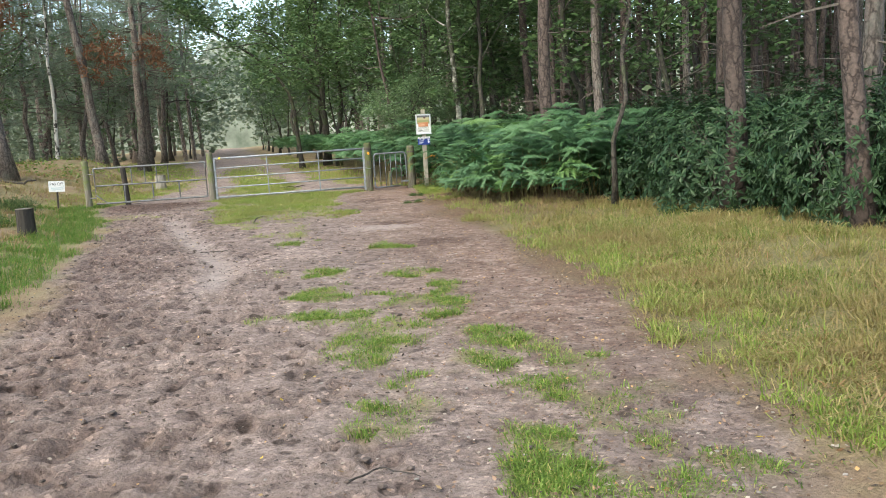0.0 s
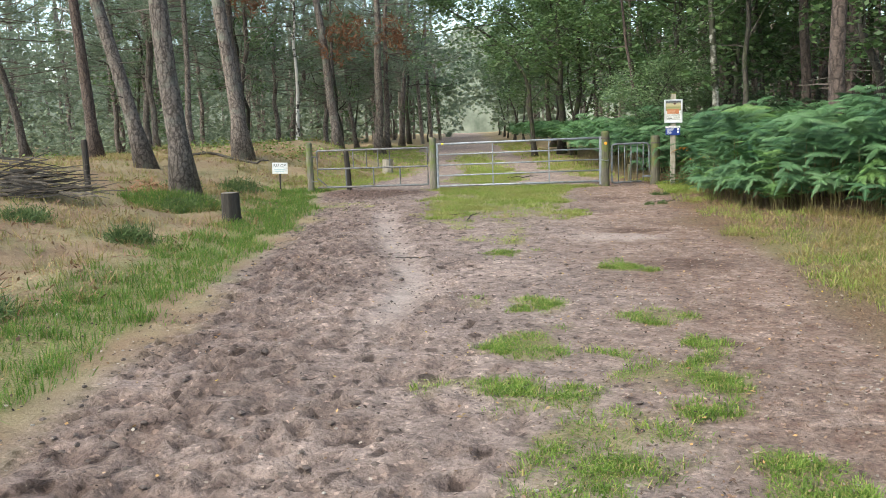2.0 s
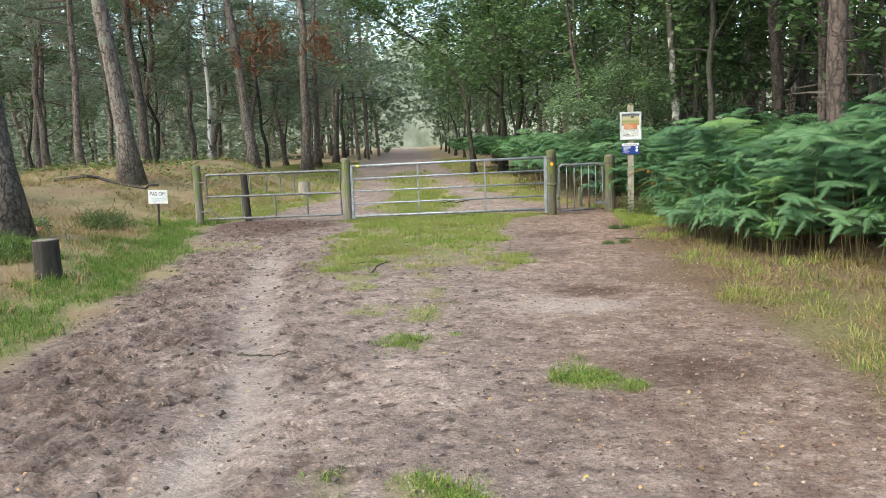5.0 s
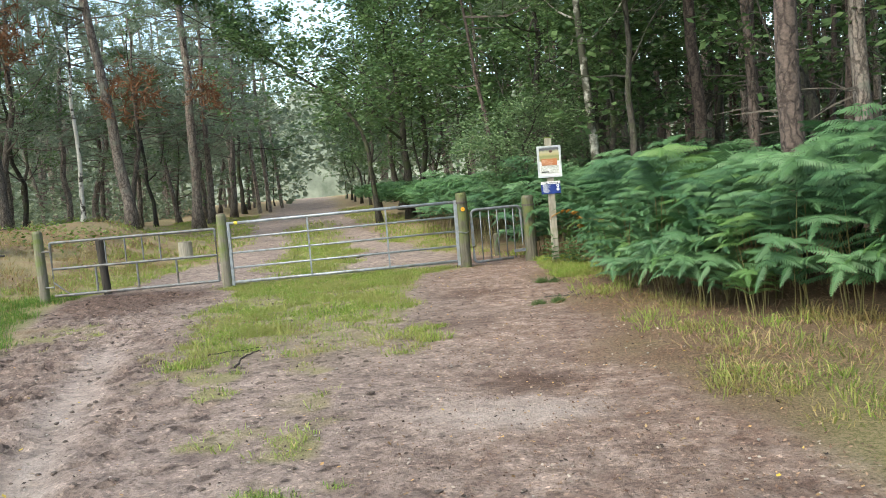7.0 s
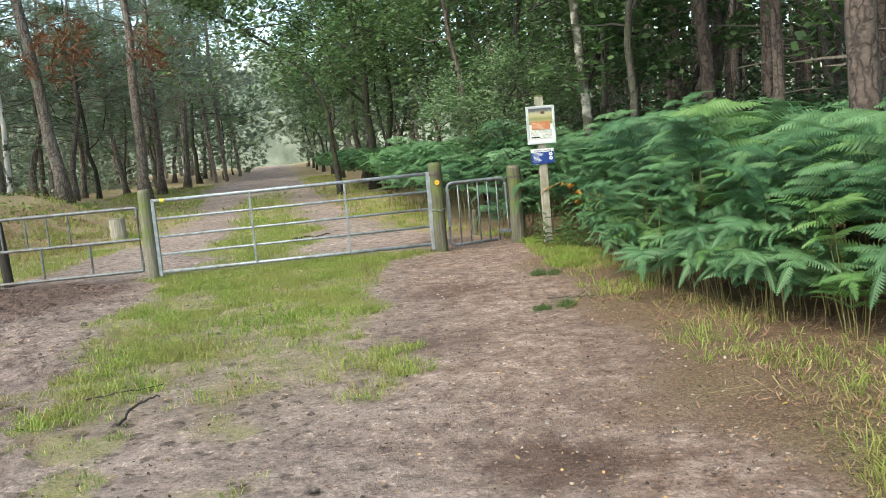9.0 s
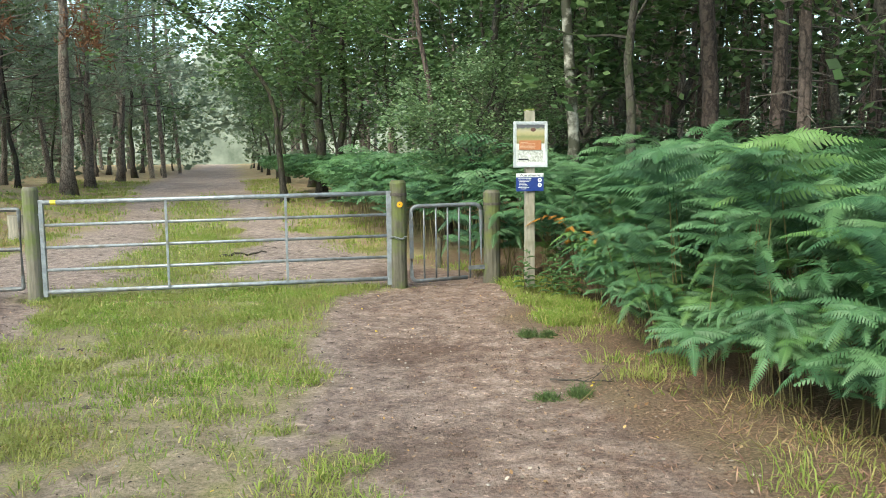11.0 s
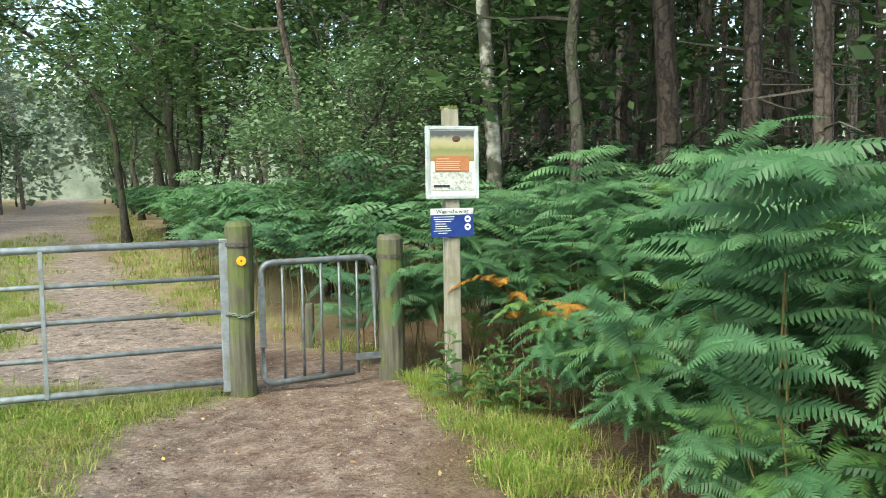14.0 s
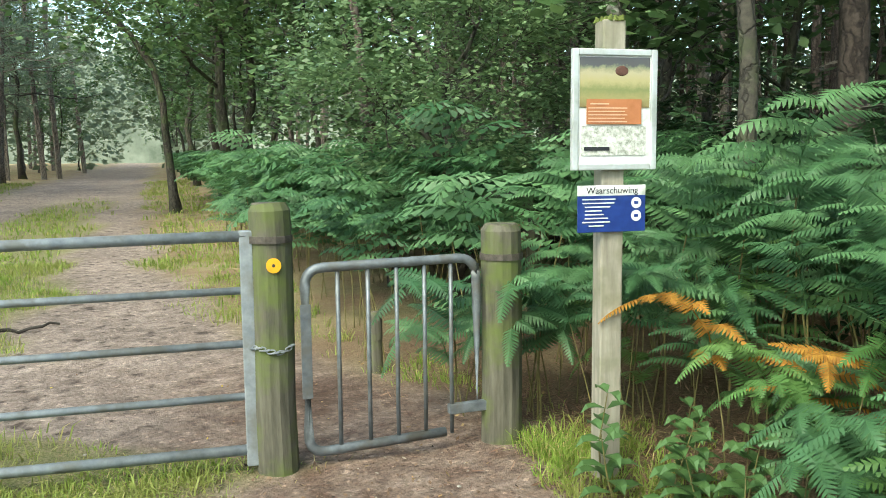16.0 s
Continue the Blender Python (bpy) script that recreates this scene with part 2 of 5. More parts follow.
GATE_PATCHES = [(0.85, 10.78, 0.17), (-1.76, 16.1, 0.24), (-1.58, 15.2, 0.26), (-0.76, 12.97, 0.18), (-0.36, 12.7, 0.19), (-0.28, 13.75, 0.16), (-0.34, 11.94, 0.16), (-3.98, 17.75, 0.4), (-1.37, 16.14, 0.17), (-1.03, 14.25, 0.15), (-0.58, 14.85, 0.16), (0.35, 16.12, 0.26), (-0.87, 16.4, 0.36),
                (-1.17, 14.7, 0.14), (0.34, 15.15, 0.14), (-0.66, 15.68, 0.18), (0.18, 16.85, 0.24), (0.35, 15.83, 0.17), (-1.07, 16.1, 0.16)]


def path_masks(x, y):
    """How sandy and how grassy the ground is at places, 0..1 each."""
    e = fbm(x, y, 1.3, 3) * 0.55
    left, right = np.interp(y, LEFT_Y, LEFT_X), np.interp(y, RIGHT_Y, RIGHT_X)
    sand = ramp(x - left + e, -0.25, 0.3) * ramp(right - x + e, -0.2, 0.3)
    sl, sr = np.interp(y, STRIP_Y, STRIP_L), np.interp(y, STRIP_Y, STRIP_R)
    strip = ramp(x - sl + e * 1.2, -0.2, 0.35) * ramp(sr - x + e * 1.2, -0.2, 0.35) * ramp(y, 14.2, 18.6 + 1.5 * vnoise(x, y, 0.8, 9)) * ramp(y, 48, 38)
    strip = strip * np.where(y < 20, 0.62 + 0.38 * ramp(fbm(x, y, 0.8, 57), -0.25, 0.15), 1)
    patch = np.zeros_like(sand)
    for px, py, r in PATCHES + [(a, b, 1.35 * c) for a, b, c in GATE_PATCHES]:
        d = np.hypot(x - px, (y - py) * 0.8) / r + fbm(x, y, 0.3, 5) * 1.5
        patch = np.maximum(patch, 0.9 * ramp(d, 1.25, 0.4))
    patch = patch * (0.35 + 0.65 * ramp(vnoise(x, y, 0.16, 55), -0.4, 0.1))
    green = np.clip(np.maximum(strip, patch), 0, 1)
    return sand, green


def ground_z(x, y, sand=None):
    x, y = np.asarray(x, float), np.asarray(y, float)
    left = np.interp(y, LEFT_Y, LEFT_X)
    z = 0.06 + 0.05 * ramp(y, 8, 20) + 0.009 * np.clip(y - 24, 0, 150)
    bank = ramp(left - x, 0.1, 6.5) * (0.75 * ramp(y, -5, 14) * ramp(y, 60, 24) + 0.1)
    z = z + bank + 0.12 * ramp(left - x, 1, 4) * fbm(x, y, 3.0, 21) + 0.1 * ramp(left - x, 0.2, 1.5) * vnoise(x, y, 0.9, 8)
    right = np.interp(y, RIGHT_Y, RIGHT_X)
    z = z + 0.1 * ramp(x - right, 0.2, 3) + 0.05 * ramp(x - right, 0.3, 1.5) * fbm(x, y, 1.2, 23)
    z = z + 0.025 * fbm(x, y, 1.7, 12)
    z = z + 0.5 * np.exp(-(((x + 9.3) / 2.2) ** 2 + ((y - 33.5) / 2.0) ** 2)) + 0.35 * np.exp(-(((x + 12) / 2.5) ** 2 + ((y - 30) / 2.0) ** 2))
    return z


def spread(lo, hi, step, far, count):
    g = np.geomspace(step, far, count)
    return np.concatenate([(lo - np.cumsum(g))[::-1], np.arange(lo, hi, step), hi + np.cumsum(g)])


GX, GY = spread(-4.4, 3.2, 0.045, 60, 46), spread(2.0, 22.4, 0.055, 60, 52)
XX, YY = np.meshgrid(GX, GY)
SAND, GREEN = path_masks(XX, YY)
ZZ = ground_z(XX, YY)
rs = np.random.RandomState(4)
PIT = np.zeros_like(ZZ)
# hoof and foot prints trodden into the damp sand
for _ in range(2900):
    py = rs.uniform(2, 22)
    lo = np.interp(py, LEFT_Y, LEFT_X)
    px = lo + 0.15 + abs(rs.normal(0, 1.3)) if rs.rand() < 0.85 else rs.uniform(lo, 2.3)
    if px > 2.3 or (8.5 < py < 17 and abs(px - np.interp(py, (4, 10.2, 16, 21), (-1.0, -1.2, -2.68, -3.7))) < 0.2):
        continue
    big = rs.uniform(0.04, 0.075)
    depth = rs.uniform(0.01, 0.036) * (1 if px < lo + 2.6 else 0.3)
    i0, i1 = np.searchsorted(GX, (px - 0.3, px + 0.3))
    j0, j1 = np.searchsorted(GY, (py - 0.3, py + 0.3))
    if i1 - i0 < 2 or j1 - j0 < 2:
        continue
    a = rs.uniform(0, 3.14)
    dx, dy = XX[j0:j1, i0:i1] - px, YY[j0:j1, i0:i1] - py
    u, w = dx * math.cos(a) + dy * math.sin(a), (dy * math.cos(a) - dx * math.sin(a)) * 0.75
    d = np.hypot(u, w) / big
    PIT[j0:j1, i0:i1] += depth / 0.028 * np.exp(-d ** 4)
    ZZ[j0:j1, i0:i1] += depth * (-np.exp(-d ** 4) + 0.55 * np.exp(-((d - 1.35) / 0.35) ** 2)) * (1 - 0.8 * GREEN[j0:j1, i0:i1])
# a wheel's groove and ribs washed across the bare path
RUT = XX - np.interp(YY, (4, 10.2, 16, 21), (-1.0, -1.2, -2.68, -3.7)) + 0.03 * np.sin(YY * 1.1)
ZZ -= 0.035 * np.exp(-(RUT / 0.2) ** 4) * ramp(YY, 7.5, 9.5) * ramp(YY, 20, 16)
ribs = np.exp(-((XX - 0.8) / 0.75) ** 2 - ((YY - 13.1) / 0.45) ** 2)
ZZ += 0.012 * ribs * np.sin((YY + 0.25 * XX + 0.06 * np.sin(XX * 5)) * 38)
ZZ -= 0.05 * np.exp(-((XX - 1.05) / 0.7) ** 2 - ((YY - 13.95) / 0.55) ** 2)
ZZ -= 0.05 * np.exp(-((XX - 1.1) / 0.6) ** 2 - ((YY - 18.6) / 0.5) ** 2)
ZZ += 0.012 * SAND * (1 - GREEN) * vnoise(XX, YY, 0.16, 31) + 0.02 * GREEN * vnoise(XX, YY, 0.25, 33)

me = bpy.data.meshes.new("ground")
rows_, cols_ = XX.shape
idx = np.arange(rows_ * cols_).reshape(rows_, cols_)
quads = np.stack([idx[:-1, :-1], idx[:-1, 1:], idx[1:, 1:], idx[1:, :-1]], -1).reshape(-1, 4)
me.from_pydata(np.stack([XX, YY, ZZ], -1).reshape(-1, 3).tolist(), [], quads.tolist())
cover = me.attributes.new("cover", "FLOAT_COLOR", "POINT")
GROOVE = np.exp(-((RUT + 0.08 * fbm(XX, YY, 0.5, 49)) / 0.18) ** 2) * ramp(YY, 7, 9.5) * ramp(YY, 18, 15.5)
def pool(px, py, rx, ry):
    """A patch of ground with an uneven, fairly crisp edge."""
    return np.exp(-(((XX - px) / rx) ** 2 + ((YY - py) / ry) ** 2 + 0.5 * fbm(XX, YY, 0.5, 46)) ** 2)


# besides damp, the prints' hollows get shade painted in through PIT
damp_and_shade = 0.4 * np.clip(PIT, 0, 1.0) * (1 - GROOVE) + ramp(XX, 2.0, -3.5) * ramp(YY, -2, 6) * ramp(YY, 25, 21.5) * (0.32 + 0.35 * fbm(XX, YY, 0.9, 44)) * (1 - GROOVE)
damp_and_shade = damp_and_shade + 0.9 * pool(1.25, 13.8, 0.36, 0.4) + 0.75 * pool(1.15, 18.55, 0.62, 0.42) + 0.65 * pool(0.95, 16.4, 0.5, 0.4) + pool(-3.9, 21.0, 1.2, 1.4) + 0.9 * pool(1.6, 23.0, 0.6, 0.5) + 0.7 * pool(1.58, 10.9, 0.45, 0.32)
WASH = pool(1.05, 13.0, 0.6, 0.4)
damp_and_shade = np.clip(damp_and_shade - 0.6 * GROOVE - WASH, 0, 1)
red = ramp(XX + 0.8 * fbm(XX, YY, 1.5, 41), -0.2, 1.8) * ramp(YY, 2, 6) * ramp(YY, 27, 21.5) * (1 - 0.8 * WASH)
e_ = fbm(XX, YY, 1.3, 3) * 0.55
right_, left_ = np.interp(YY, RIGHT_Y, RIGHT_X), np.interp(YY, LEFT_Y, LEFT_X)
VERGE = 0.55 * ramp(XX - right_ + 0.6 * e_, 0.05, 0.5) * ramp(XX - right_, 3.8, 3.2) * ramp(YY, 15, 11) + 0.8 * ramp(left_ - XX + e_, 0.05, 0.4) * ramp(left_ - XX + e_, 1.7, 1.0) * ramp(YY, 26, 22)
TURF = np.clip(np.maximum(GREEN * np.where(YY < 15, 0.6, 0.75), VERGE), 0, 1)
cover.data.foreach_set("color", np.stack([SAND * (1 - 0.6 * GREEN), TURF, damp_and_shade, red], -1).astype(np.float32).ravel())
pale = me.attributes.new("dry_sand", "FLOAT", "POINT")
pale.data.foreach_set("value", np.clip(0.5 * GROOVE * (0.75 + 0.9 * fbm(XX, YY, 0.6, 47)) + 0.5 * WASH * (0.8 + 0.6 * fbm(XX, YY, 0.4, 48)), 0, 1).astype(np.float32).ravel())
me.polygons.foreach_set("use_smooth", [True] * len(me.polygons))


def ground_material():
    m, n, l, b = nodes_of("sandy_woodland_ground")
    at = n.new("ShaderNodeAttribute")
    at.attribute_name = "cover"
    sep = n.new("ShaderNodeSeparateColor")
    l.new(at.outputs["Color"], sep.inputs[0])
    fine, mid, big = noise_tex(n, l, 55, 8, rough=0.7), noise_tex(n, l, 7, 6), noise_tex(n, l, 0.8, 4)
    grey = colours(n, l, mid.outputs[0], [(0.3, (0.17, 0.132, 0.118)), (0.7, (0.365, 0.298, 0.265))])
    rust = colours(n, l, mid.outputs[0], [(0.3, (0.14, 0.088, 0.068)), (0.52, (0.225, 0.165, 0.137)), (0.7, (0.345, 0.272, 0.235))])
    sand = blend(n, l, at.outputs["Alpha"], grey, rust)
    speck = colours(n, l, fine.outputs[0], [(0.3, (0.4, 0.38, 0.36)), (0.42, (0.9, 0.9, 0.9)), (0.62, (1.08, 1.07, 1.06)), (0.74, (1.5, 1.46, 1.42))])
    sand = blend(n, l, 1.0, sand, speck, "MULTIPLY")
    grit = noise_tex(n, l, 24, 7, rough=0.75)
    grain = colours(n, l, grit.outputs[0], [(0.34, (0.55, 0.53, 0.52)), (0.48, (0.98, 0.98, 0.98)), (0.68, (1.3, 1.28, 1.25))])
    sand = blend(n, l, 1.0, sand, grain, "MULTIPLY")
    cell = n.new("ShaderNodeTexVoronoi")
    cell.inputs["Scale"].default_value = 48
    tcc = n.new("ShaderNodeTexCoord")
    l.new(tcc.outputs["Object"], cell.inputs["Vector"])
    sc = n.new("ShaderNodeSeparateColor")
    l.new(cell.outputs["Color"], sc.inputs[0])
    crumb = colours(n, l, sc.outputs[0], [(0.0, (0.78, 0.77, 0.76)), (0.5, (0.98, 0.98, 0.98)), (0.95, (1.08, 1.07, 1.06)), (0.98, (1.6, 1.56, 1.5))])
    sand = blend(n, l, 1.0, sand, crumb, "MULTIPLY")
    damp = colours(n, l, big.outputs[0], [(0.35, (1.08, 1.06, 1.04)), (0.65, (0.78, 0.76, 0.75))])
    sand = blend(n, l, 1.0, sand, damp, "MULTIPLY")
    # damp and trodden soil is darker, browner earth; the prints' shade is painted in too
    sand = blend(n, l, sep.outputs[2], sand, blend(n, l, 1.0, sand, (0.46, 0.4, 0.37), "MULTIPLY"))
    litter = colours(n, l, fine.outputs[0], [(0.3, (0.07, 0.047, 0.03)), (0.5, (0.21, 0.155, 0.095)), (0.7, (0.38, 0.3, 0.19))])
    straw = colours(n, l, big.outputs[0], [(0.3, (0.11, 0.13, 0.04)), (0.45, (0.31, 0.26, 0.14)), (0.58, (0.25, 0.16, 0.1)), (0.72, (0.14, 0.16, 0.045))])
    litter = blend(n, l, 0.55, litter, straw)
    brown = colours(n, l, fine.outputs[0], [(0.35, (0.035, 0.022, 0.015)), (0.52, (0.11, 0.066, 0.044)), (0.68, (0.26, 0.17, 0.11))])
    share = n.new("ShaderNodeMath")
    share.operation = "MULTIPLY"
    share.inputs[1].default_value = 0.7
    l.new(at.outputs["Alpha"], share.inputs[0])
    litter = blend(n, l, share.outputs[0], litter, brown)
    turf = colours(n, l, fine.outputs[0], [(0.3, (0.05, 0.06, 0.018)), (0.46, (0.14, 0.16, 0.045)), (0.56, (0.27, 0.24, 0.12)), (0.68, (0.12, 0.08, 0.05))])
    b.inputs["Roughness"].default_value = 0.9
    b.inputs["Specular IOR Level"].default_value = 0.25
    # trodden prints: irregular cups where the ground is sandy and grey
    tc, wv, vo = n.new("ShaderNodeTexCoord"), n.new("ShaderNodeVectorMath"), n.new("ShaderNodeTexVoronoi")
    wob = noise_tex(n, l, 9, 3)
    wv.operation = "MULTIPLY_ADD"
    wv.inputs[1].default_value = (0.14, 0.14, 0.14)
    l.new(wob.outputs[1], wv.inputs[0])
    l.new(tc.outputs["Object"], wv.inputs[2])
    vo.feature = "SMOOTH_F1"
    vo.inputs["Scale"].default_value = 7.0
    l.new(wv.outputs[0], vo.inputs["Vector"])
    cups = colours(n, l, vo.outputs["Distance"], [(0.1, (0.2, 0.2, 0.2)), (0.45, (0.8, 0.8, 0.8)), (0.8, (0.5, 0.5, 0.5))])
    where = n.new("ShaderNodeMath")
    where.operation = "MULTIPLY_ADD"
    l.new(at.outputs["Alpha"], where.inputs[0])
    where.inputs[1].default_value, where.inputs[2].default_value = -0.8, 0.85
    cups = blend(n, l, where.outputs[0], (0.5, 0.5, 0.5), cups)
    # shade painted into the cups' colour: hollows darker, rims a little lighter
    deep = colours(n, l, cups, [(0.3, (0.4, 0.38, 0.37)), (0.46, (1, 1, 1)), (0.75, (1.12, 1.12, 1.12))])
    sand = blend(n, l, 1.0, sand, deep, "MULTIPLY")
    # dry washed sand lies in the wheel rut and below the hollow
    dry = n.new("ShaderNodeAttribute")
    dry.attribute_name = "dry_sand"
    washed = colours(n, l, fine.outputs[0], [(0.3, (0.3, 0.245, 0.215)), (0.6, (0.46, 0.39, 0.345))])
    sand = blend(n, l, dry.outputs["Fac"], sand, washed)
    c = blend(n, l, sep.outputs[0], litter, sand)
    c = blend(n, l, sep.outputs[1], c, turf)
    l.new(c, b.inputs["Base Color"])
    hmix = blend(n, l, 0.4, fine.outputs[0], mid.outputs[0])
    hmix = blend(n, l, 0.45, hmix, cups)
    bumped(n, l, b, hmix, 1.0, 0.06)
    return m


me.materials.append(ground_material())
tagged(new("ground", me), "sandy woodland ground with trodden track and grassy verges", "ground", kind="structure")


def on_ground(x, y):
    return float(ground_z(np.array([x]), np.array([y]))[0])


# ---- gates and posts ----
GATE_Y = 21.78


def round_post(name, x, y, height, r, material, label, lean=(0, 0), band=False, sides=14, cap_mat=None, group=""):
    """A turned wooden post with a chamfered, weathered head."""
    z = on_ground(x, y) - 0.06
    root = thing(name, pose(x, y, z), label, "post", group)
    h = height + 0.06
    hs = [0, 0.05, h * 0.3, h * 0.6, h - 0.18, h - 0.03, h]
    rr = [r * 1.03, r * 1.02, r, r, r * 0.99, r * 0.98, r * 0.82]
    rnd = random.Random(int(x * 100))
    pts = [(lean[0] * q + rnd.uniform(-1, 1) * 0.004, lean[1] * q + rnd.uniform(-1, 1) * 0.004, q) for q in hs]
    part("shaft", Shape().tube(pts, rr, sides), material, root, smooth=False)
    top = pts[-1]
    part("end_grain", Shape().tube([(top[0], top[1], h - 0.001), (top[0], top[1], h + 0.006)], [r * 0.8, r * 0.74], sides), cap_mat or END_WOOD, root, "grey sawn post head")
    if band:
        q = h - 0.16
        part("iron_band", Shape().tube([(lean[0] * q, lean[1] * q, q - 0.016), (lean[0] * q, lean[1] * q, q + 0.016)], [r * 1.06, r * 1.06], sides), RUSTY, root, "rusty wire band")
    return root


POST_A, POST_B, POST_C, POST_Z = (-2.6, GATE_Y), (1.455, GATE_Y), (2.61, GATE_Y + 0.12), (-5.66, GATE_Y + 0.05)
round_post("gate_post", *POST_Z, 1.2, 0.08, POST_WOOD, "pale weathered wooden gate post in grass")
round_post("gate_post", *POST_A, 1.26, 0.085, POST_WOOD, "grey-green wooden gate post between two gates")
post_b = round_post("gate_post", *POST_B, 1.27, 0.098, MOSSY_WOOD, "mossy wooden gate post with yellow waymark", band=True, cap_mat=WET_END)
round_post("gate_post", *POST_C, 1.13, 0.105, MOSSY_WOOD, "mossy wooden gate post overhung by bracken", band=True, cap_mat=WET_END)


def bar(a, b, r, sides=10):
    a, b = Vector(a), Vector(b)
    return Shape().tube([a, a.lerp(b, 0.5), b], r, sides)


def bent(pts, r, sides=10, radius=0.08, closed=False):
    """A tube through corners, rounded at each bend."""
    out = [Vector(pts[0])]
    for p, c, q in zip(pts, pts[1:], pts[2:]):
        p, c, q = Vector(p), Vector(c), Vector(q)
        a, b = c + (p - c).normalized() * radius, c + (q - c).normalized() * radius
        for k in range(6):
            t = k / 5
            out.append(a.lerp(c, t).lerp(c.lerp(b, t), t))
    out.append(Vector(pts[-1]))
    return Shape().tube(out, r, sides)


def main_gate():
    x0, x1 = POST_A[0] + 0.11, POST_B[0] - 0.11
    g = on_ground(-0.5, GATE_Y)
    root = thing("field_gate", pose(0, GATE_Y - 0.02, g), "closed galvanised tubular steel field gate across track", "gate")
    part("top_rail", bar((x0, 0, 1.08), (x1, 0, 1.125), 0.026), STEEL, root, smooth=True)
    for q in (0.83, 0.58, 0.33):
        part("rail", bar((x0, 0, q), (x1, 0, q + 0.043), 0.018), STEEL, root, smooth=True)
    part("bottom_rail", bar((x0, 0, 0.085), (x1, 0, 0.115), 0.025), STEEL, root, smooth=True)
    part("stile", Shape().box((x1 - 0.03, -0.025, 0.04), (x1 + 0.03, 0.025, 1.15), 0.006), STEEL, root)
    part("stile", Shape().box((x0 - 0.025, -0.025, 0.03), (x0 + 0.025, 0.025, 1.11), 0.006), STEEL, root)
    for k in (0.345, 0.69):
        x = x0 + (x1 - x0) * k
        part("strap", Shape().box((x - 0.014, -0.033, 0.09), (x + 0.014, -0.025, 1.1), 0.002), STEEL, root)
    part("tag", Shape().tube([(x0 + 0.1, 0, 1.081), (x0 + 0.16, 0, 1.082)], 0.0275, 10), surface("yellow_tape", (0.6, 0.5, 0.03), (0.75, 0.62, 0.06), 20, 0.5), root, "small yellow tape tag")
    part("hinge", bar((x0 - 0.12, 0, 0.95), (x0, 0, 0.95), 0.014), STEEL, root, smooth=True)
    part("hinge", bar((x0 - 0.12, 0, 0.3), (x0, 0, 0.3), 0.014), STEEL, root, smooth=True)


def side_gate():
    x0, x1 = POST_Z[0] + 0.2, POST_A[0] - 0.13
    g = on_ground(-4.2, GATE_Y) + 0.02
    root = thing("side_gate", pose(0, GATE_Y, g), "closed galvanised steel side gate over muddy ground", "gate")
    part("gate_frame", bent([(x0, 0, 0.12), (x0, 0, 0.99), (x1, 0, 1.0), (x1, 0, 0.12), (x0, 0, 0.1)], 0.024, 8, 0.03), OLD_STEEL, root)
    part("rail", bar((x0, 0, 0.55), (x1, 0, 0.56), 0.022), OLD_STEEL, root)
    for k in (0.33, 0.45, 0.555, 0.66):
        x = x0 + (x1 - x0) * k
        part("bar", bar((x, 0, 0.56), (x, 0, 0.99), 0.013, 8), OLD_STEEL, root)
    for k in (0.26, 0.51, 0.75):
        x = x0 + (x1 - x0) * k
        part("bar", bar((x, 0, 0.11), (x, 0, 0.55), 0.018, 8), OLD_STEEL, root)
    part("brace", bar((x0, 0, 0.33), (x0 + 0.24, 0, 0.12), 0.015, 8), OLD_STEEL, root)
    for q in (0.85, 0.25):
        part("hinge", bar((x0 - 0.14, 0, q), (x0, 0, q), 0.015, 8), OLD_STEEL, root)


def foot_gate():
    a, b = Vector((POST_B[0] + 0.15, GATE_Y - 0.02, 0)), Vector((POST_C[0] - 0.14, POST_C[1] - 0.03, 0))
    g = on_ground(2.0, GATE_Y) + 0.0
    w = (b - a).length
    root = thing("foot_gate", pose(a.x, a.y, g, 0, 0, math.degrees(math.atan2(b.y - a.y, b.x - a.x))), "small galvanised steel pedestrian gate with round corners", "gate")
    part("gate_frame", bent([(w * 0.8, 0, 0.09), (0, 0, 0.07), (0, 0, 0.965), (w * 0.985, 0, 0.975), (w, 0, 0.85), (w, 0, 0.2)], 0.024, 10, 0.09), FOOT_STEEL, root, smooth=True)
    for k in (0.18, 0.35, 0.515, 0.68, 0.84):
        part("bar", bar((w * k, 0, 0.08), (w * k, 0, 0.965), 0.011, 8), FOOT_STEEL, root, smooth=True)
    part("closing_plate", Shape().box((w * 0.82, -0.02, 0.18), (w + 0.06, 0.02, 0.23), 0.004), FOOT_STEEL, root)
    part("hinge_plate", Shape().box((-0.03, -0.035, 0.35), (0.02, -0.026, 0.8), 0.003), FOOT_STEEL, root)


main_gate(), side_gate(), foot_gate()


# ---- information board and signs ----
WHITE = surface("weathered_white_sheet", (0.6, 0.61, 0.6), (0.74, 0.74, 0.73), 30, 0.5, 0.05, stain=(0.4, 0.42, 0.38), stain_scale=9, stain_at=(0.55, 0.7))
BLUE = surface("blue_enamel", (0.012, 0.03, 0.17), (0.02, 0.05, 0.24), 20, 0.35, 0.02)
ORANGE = surface("faded_orange_print", (0.36, 0.13, 0.05), (0.46, 0.18, 0.08), 20, 0.5, 0.02)
YELLOW = surface("yellow_waymark", (0.75, 0.32, 0.01), (0.85, 0.4, 0.02), 20, 0.5, 0.02)
INK = surface("black_ink", (0.015, 0.015, 0.02), (0.03, 0.03, 0.035), 20, 0.6, 0.02)
PRINT_WHITE = surface("white_print", (0.68, 0.69, 0.7), (0.8, 0.8, 0.8), 20, 0.5, 0.02)
